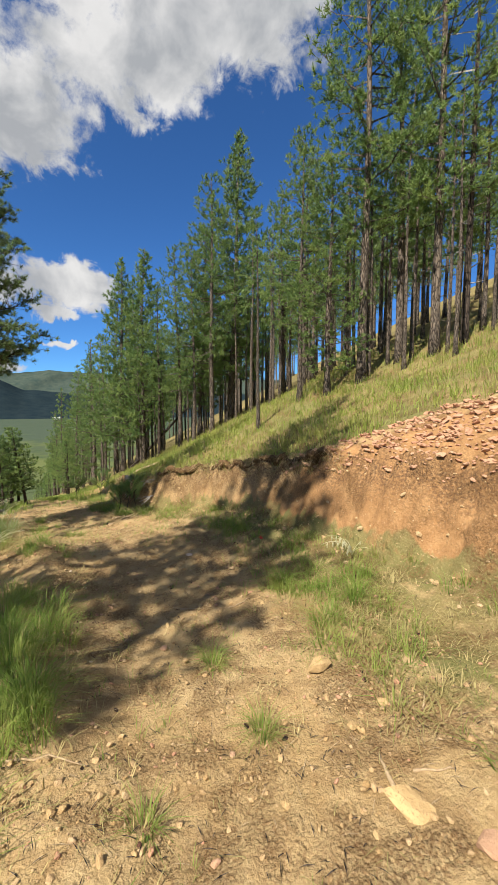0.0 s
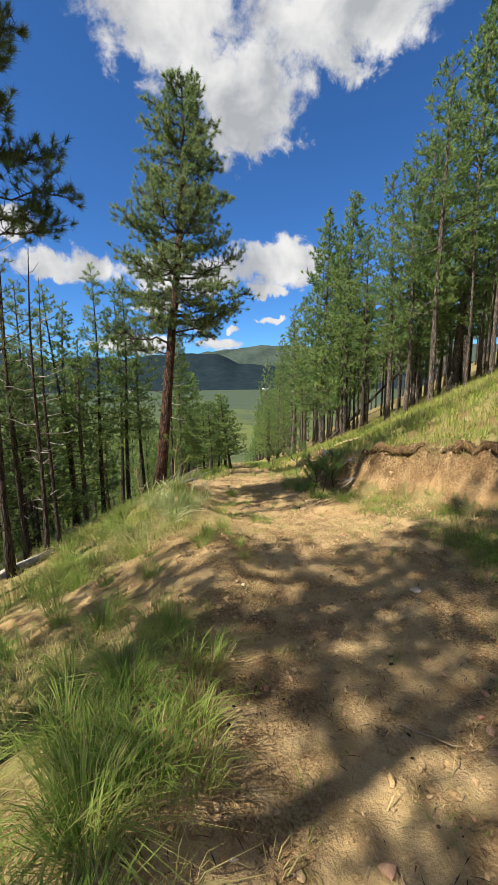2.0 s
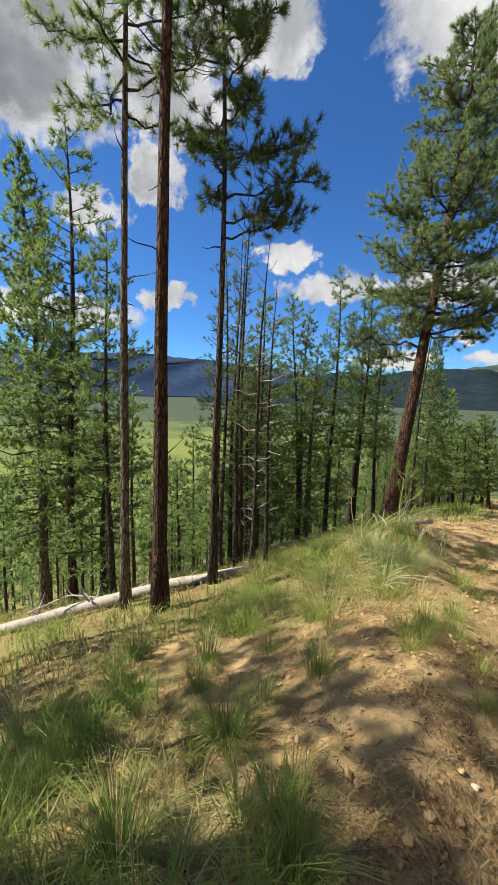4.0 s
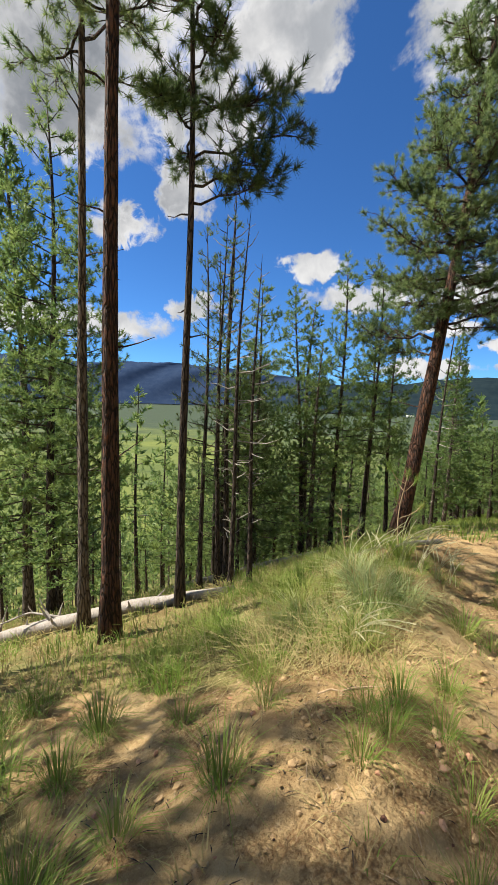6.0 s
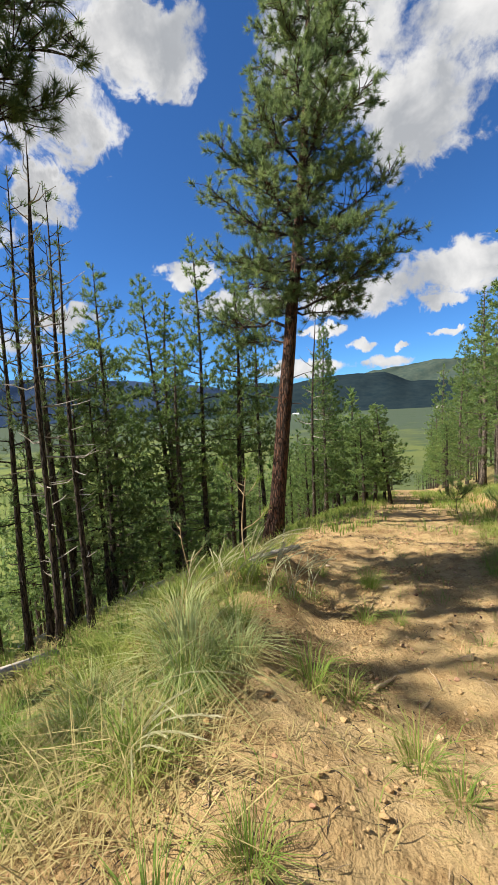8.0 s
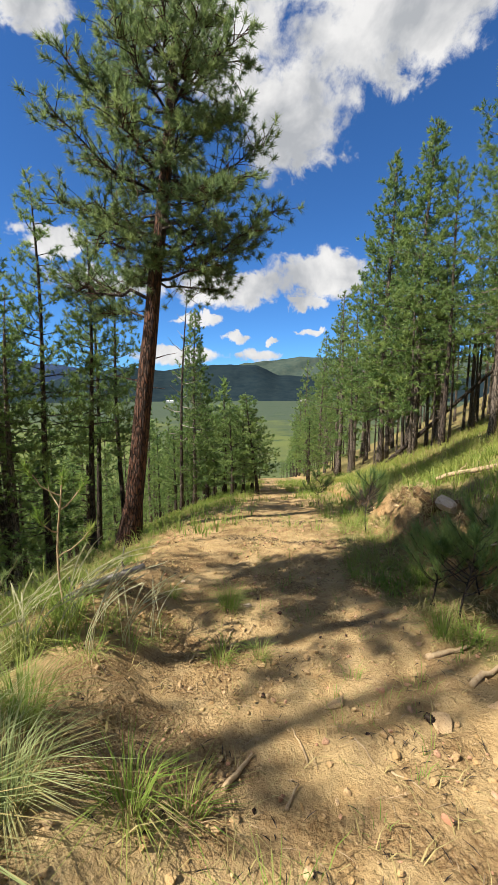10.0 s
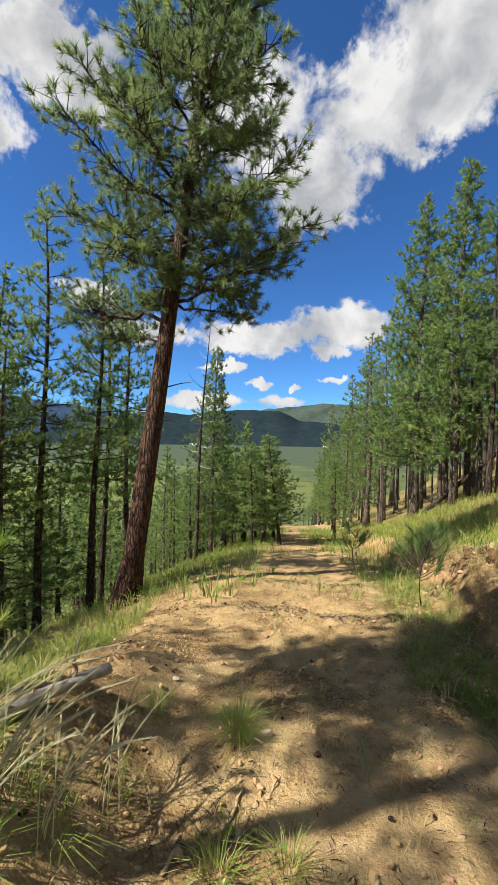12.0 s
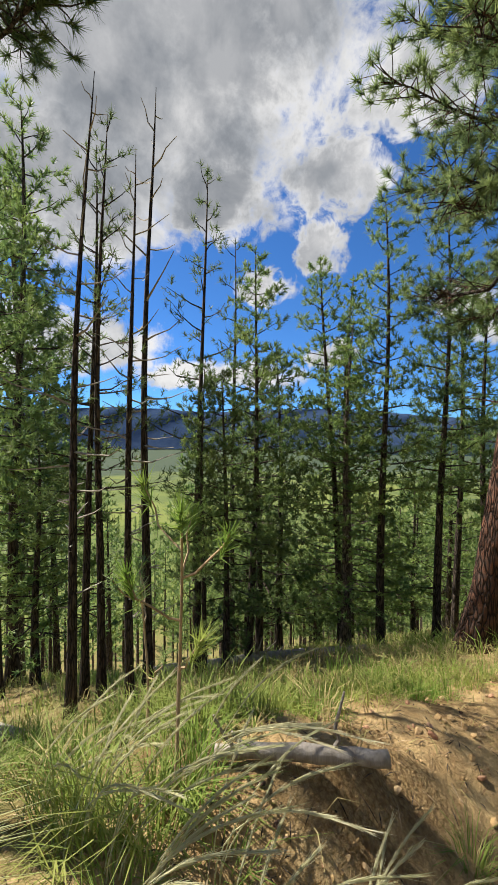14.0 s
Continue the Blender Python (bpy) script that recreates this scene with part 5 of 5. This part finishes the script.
gravel("trail_gravel", "loose tan pebbles strewn over the trail", STONE_TAN, sown(3600, (-1.2, 3.0), (0.3, 13.5), lambda x, y: 0.3 + 0.7 * clumpy(x, y, 1.7)), 0.004, 0.026, 31)
gravel("trail_chips", "reddish stone chips strewn over the trail", STONE_RED, sown(1500, (-1.0, 3.0), (0.3, 13.0), lambda x, y: clumpy(y, x, 1.5)), 0.005, 0.028, 32)
def litter(name, label, mat, places, length, wide, seed):
    """Flat-lying needles and splinters of bark as one mesh."""
    rng = np.random.default_rng(seed)
    c = np.column_stack([places, ground_z(places[:, 0], places[:, 1]) + 0.006])
    a = rng.uniform(0, 6.283, len(c))
    size = length * rng.uniform(0.4, 1.3, len(c))
    way = np.stack([np.cos(a), np.sin(a), 0 * a], 1)
    side = np.stack([-np.sin(a), np.cos(a), 0 * a], 1) * wide / 2
    end = c + way * size[:, None]
    end[:, 2] = ground_z(end[:, 0], end[:, 1]) + rng.uniform(0.004, 0.016, len(c))
    mid = (c + end) / 2 + [0, 0, 0.006]
    v = np.stack([c, mid - side, end, mid + side], 1).reshape(-1, 3)
    tagged(mesh_object(name, v, np.arange(len(v)).reshape(-1, 4), mat), label, "litter", kind="stuff")


litter("needle_litter", "dead brown pine needles and splinters strewn over the trail", BARK_DARK, sown(4200, (-1.0, 3.4), (0.3, 13.0), lambda x, y: 0.15 + 0.85 * clumpy(x, y, 2.7) ** 2), 0.07, 0.005, 51)
litter("straw_litter", "broken pale straw strewn over the trail and its edge", STRAW_WOOD, sown(3000, (-2.2, 3.6), (0.3, 13.0), lambda x, y: 0.2 + 0.8 * clumpy(y, x, 2.1)), 0.11, 0.004, 52)
for bar_y, bar_low, bar_high, bar_seed in ((11.75, 0.1, 2.0, 53), (13.3, 0.2, 1.7, 54)):
    litter("drift_litter", "band of dark washed-up litter lying across the trail", BARK_DARK, sown(380, (bar_low, bar_high), (bar_y - 0.4, bar_y + 0.4), lambda x, y: np.exp(-(((y - bar_y - 0.12 * np.sin(3.0 * x)) / 0.09) ** 2))), 0.10, 0.009, bar_seed)
gravel("bark_chips", "dark bark chips and earth crumbs on the trail", BARK_RED, sown(240, (-0.8, 3.0), (0.3, 12.5), lambda x, y: clumpy(x, y, 1.9) ** 2), 0.006, 0.024, 36, 0.5)
gravel("trail_clods", "crumbled lumps of tan earth on the trail", CLOD, sown(3300, (-0.6, 2.8), (0.4, 12.0), lambda x, y: clumpy(x, y, 2.3) ** 2), 0.007, 0.03, 35, 0.7)
gravel("bank_rubble", "broken red shale on top of the cut bank", STONE_RED, sown(2300, (3.6, 7.0), (0.4, 5.6), lambda x, y: (x > bank_parts(y)[0] + bank_parts(y)[1] * 0.8) & (x < bank_parts(y)[0] + bank_parts(y)[1] + shale_reach(y) + 0.1)), 0.018, 0.085, 33, 0.4)
gravel("bank_stones", "tan stones fallen at the foot of the cut bank", STONE_TAN, sown(700, (2.0, 4.4), (0.0, 14.0), lambda x, y: (x > bank_parts(y)[0] - 0.35) & (x < bank_parts(y)[0] + bank_parts(y)[1])), 0.01, 0.05, 34)


def pine_cone(x, y, turn):
    rng = np.random.default_rng(3)
    cone = new("pine_cone")
    cone.matrix_world = pose(x, y, gz(x, y) + 0.022, 90, 0, turn)
    bm = bmesh.new()
    bmesh.ops.create_icosphere(bm, subdivisions=2, radius=0.018, matrix=Matrix.Diagonal((1, 1, 1.7, 1)))
    me = bpy.data.meshes.new("core")
    bm.to_mesh(me)
    me.materials.append(BARK_DARK)
    new("core", me).parent = cone
    k = np.arange(70)
    z = (k / 69 - 0.5) * 0.055
    r = 0.019 * np.sqrt(np.maximum(0.05, 1 - (z / 0.032) ** 2))
    c = np.stack([r * np.cos(k * 2.4), r * np.sin(k * 2.4), z], 1)
    w = c * [1, 1, 0.2] / 0.02 + [0, 0, 0.4]
    v, f = needles(c, w, 3, 0.009, 0.009, 0.2, rng)
    tagged(mesh_object("scales", v, f, BARK_RED, cone), kind="stuff")
    tagged(cone, "small brown pine cone lying on the trail", "pine cone")


pine_cone(1.58, 8.36, 30)


def dry_weed(x, y, seed):
    """Bleached arching weed with hanging seed pods."""
    rng = np.random.default_rng(seed)
    weed = new("dry_weed")
    weed.matrix_world = pose(x, y, gz(x, y) - 0.01)
    for k in range(9):
        a = rng.uniform(0, 6.28)
        way = np.array([math.cos(a), math.sin(a), 0.0])
        u = np.linspace(0, 1, 8)[:, None]
        h = rng.uniform(0.3, 0.5)
        pts = way * h * 0.9 * u**1.4 + np.array([0, 0, 1.0]) * h * (1.25 * u - 0.9 * u**2)
        stem = mesh_object("stem", *tube(pts, np.linspace(0.004, 0.0015, 8), 4), STIPA, weed)
        if k % 2 == 0:
            for j in range(4):
                p = pts[3 + j] - np.array([0, 0, 0.001])
                drop = np.stack([p, p - [0, 0, 0.03], p - [0, 0, 0.075]])
                mesh_object("pod", *tube(drop, (0.002, 0.011, 0.002), 6), STIPA, stem)
    tagged(weed, "bleached dry weed with hanging pods below the bank", "weed")


dry_weed(3.55, 3.4, 2)


def wildflower(x, y):
    flower = new("wildflower")
    flower.matrix_world = pose(x, y, gz(x, y) - 0.01)
    u = np.linspace(0, 1, 6)[:, None]
    pts = np.array([0.05, 0.02, 0.0]) * u**2 + np.array([0, 0, 0.3]) * u
    mesh_object("stem", *tube(pts, np.linspace(0.003, 0.002, 6), 4), GRASS, flower)
    rng = np.random.default_rng(4)
    v, f = needles(np.repeat(pts[-1:], 3, 0), np.array([[0, 0, 0.5], [0.3, 0, 0.4], [0, 0.3, 0.4]]), 9, 0.04, 0.014, 0.7, rng)
    mesh_object("bloom", v, f, PETAL, flower, "small red bloom")
    tagged(flower, "single red wildflower on a thin stem", "flower")


PETAL = material("red_petals", leaf_paint((0.55, 0.05, 0.04), (0.65, 0.09, 0.06), (0.5, 0.04, 0.04)), 0.6, translucent=0.3)
wildflower(2.75, 4.3)
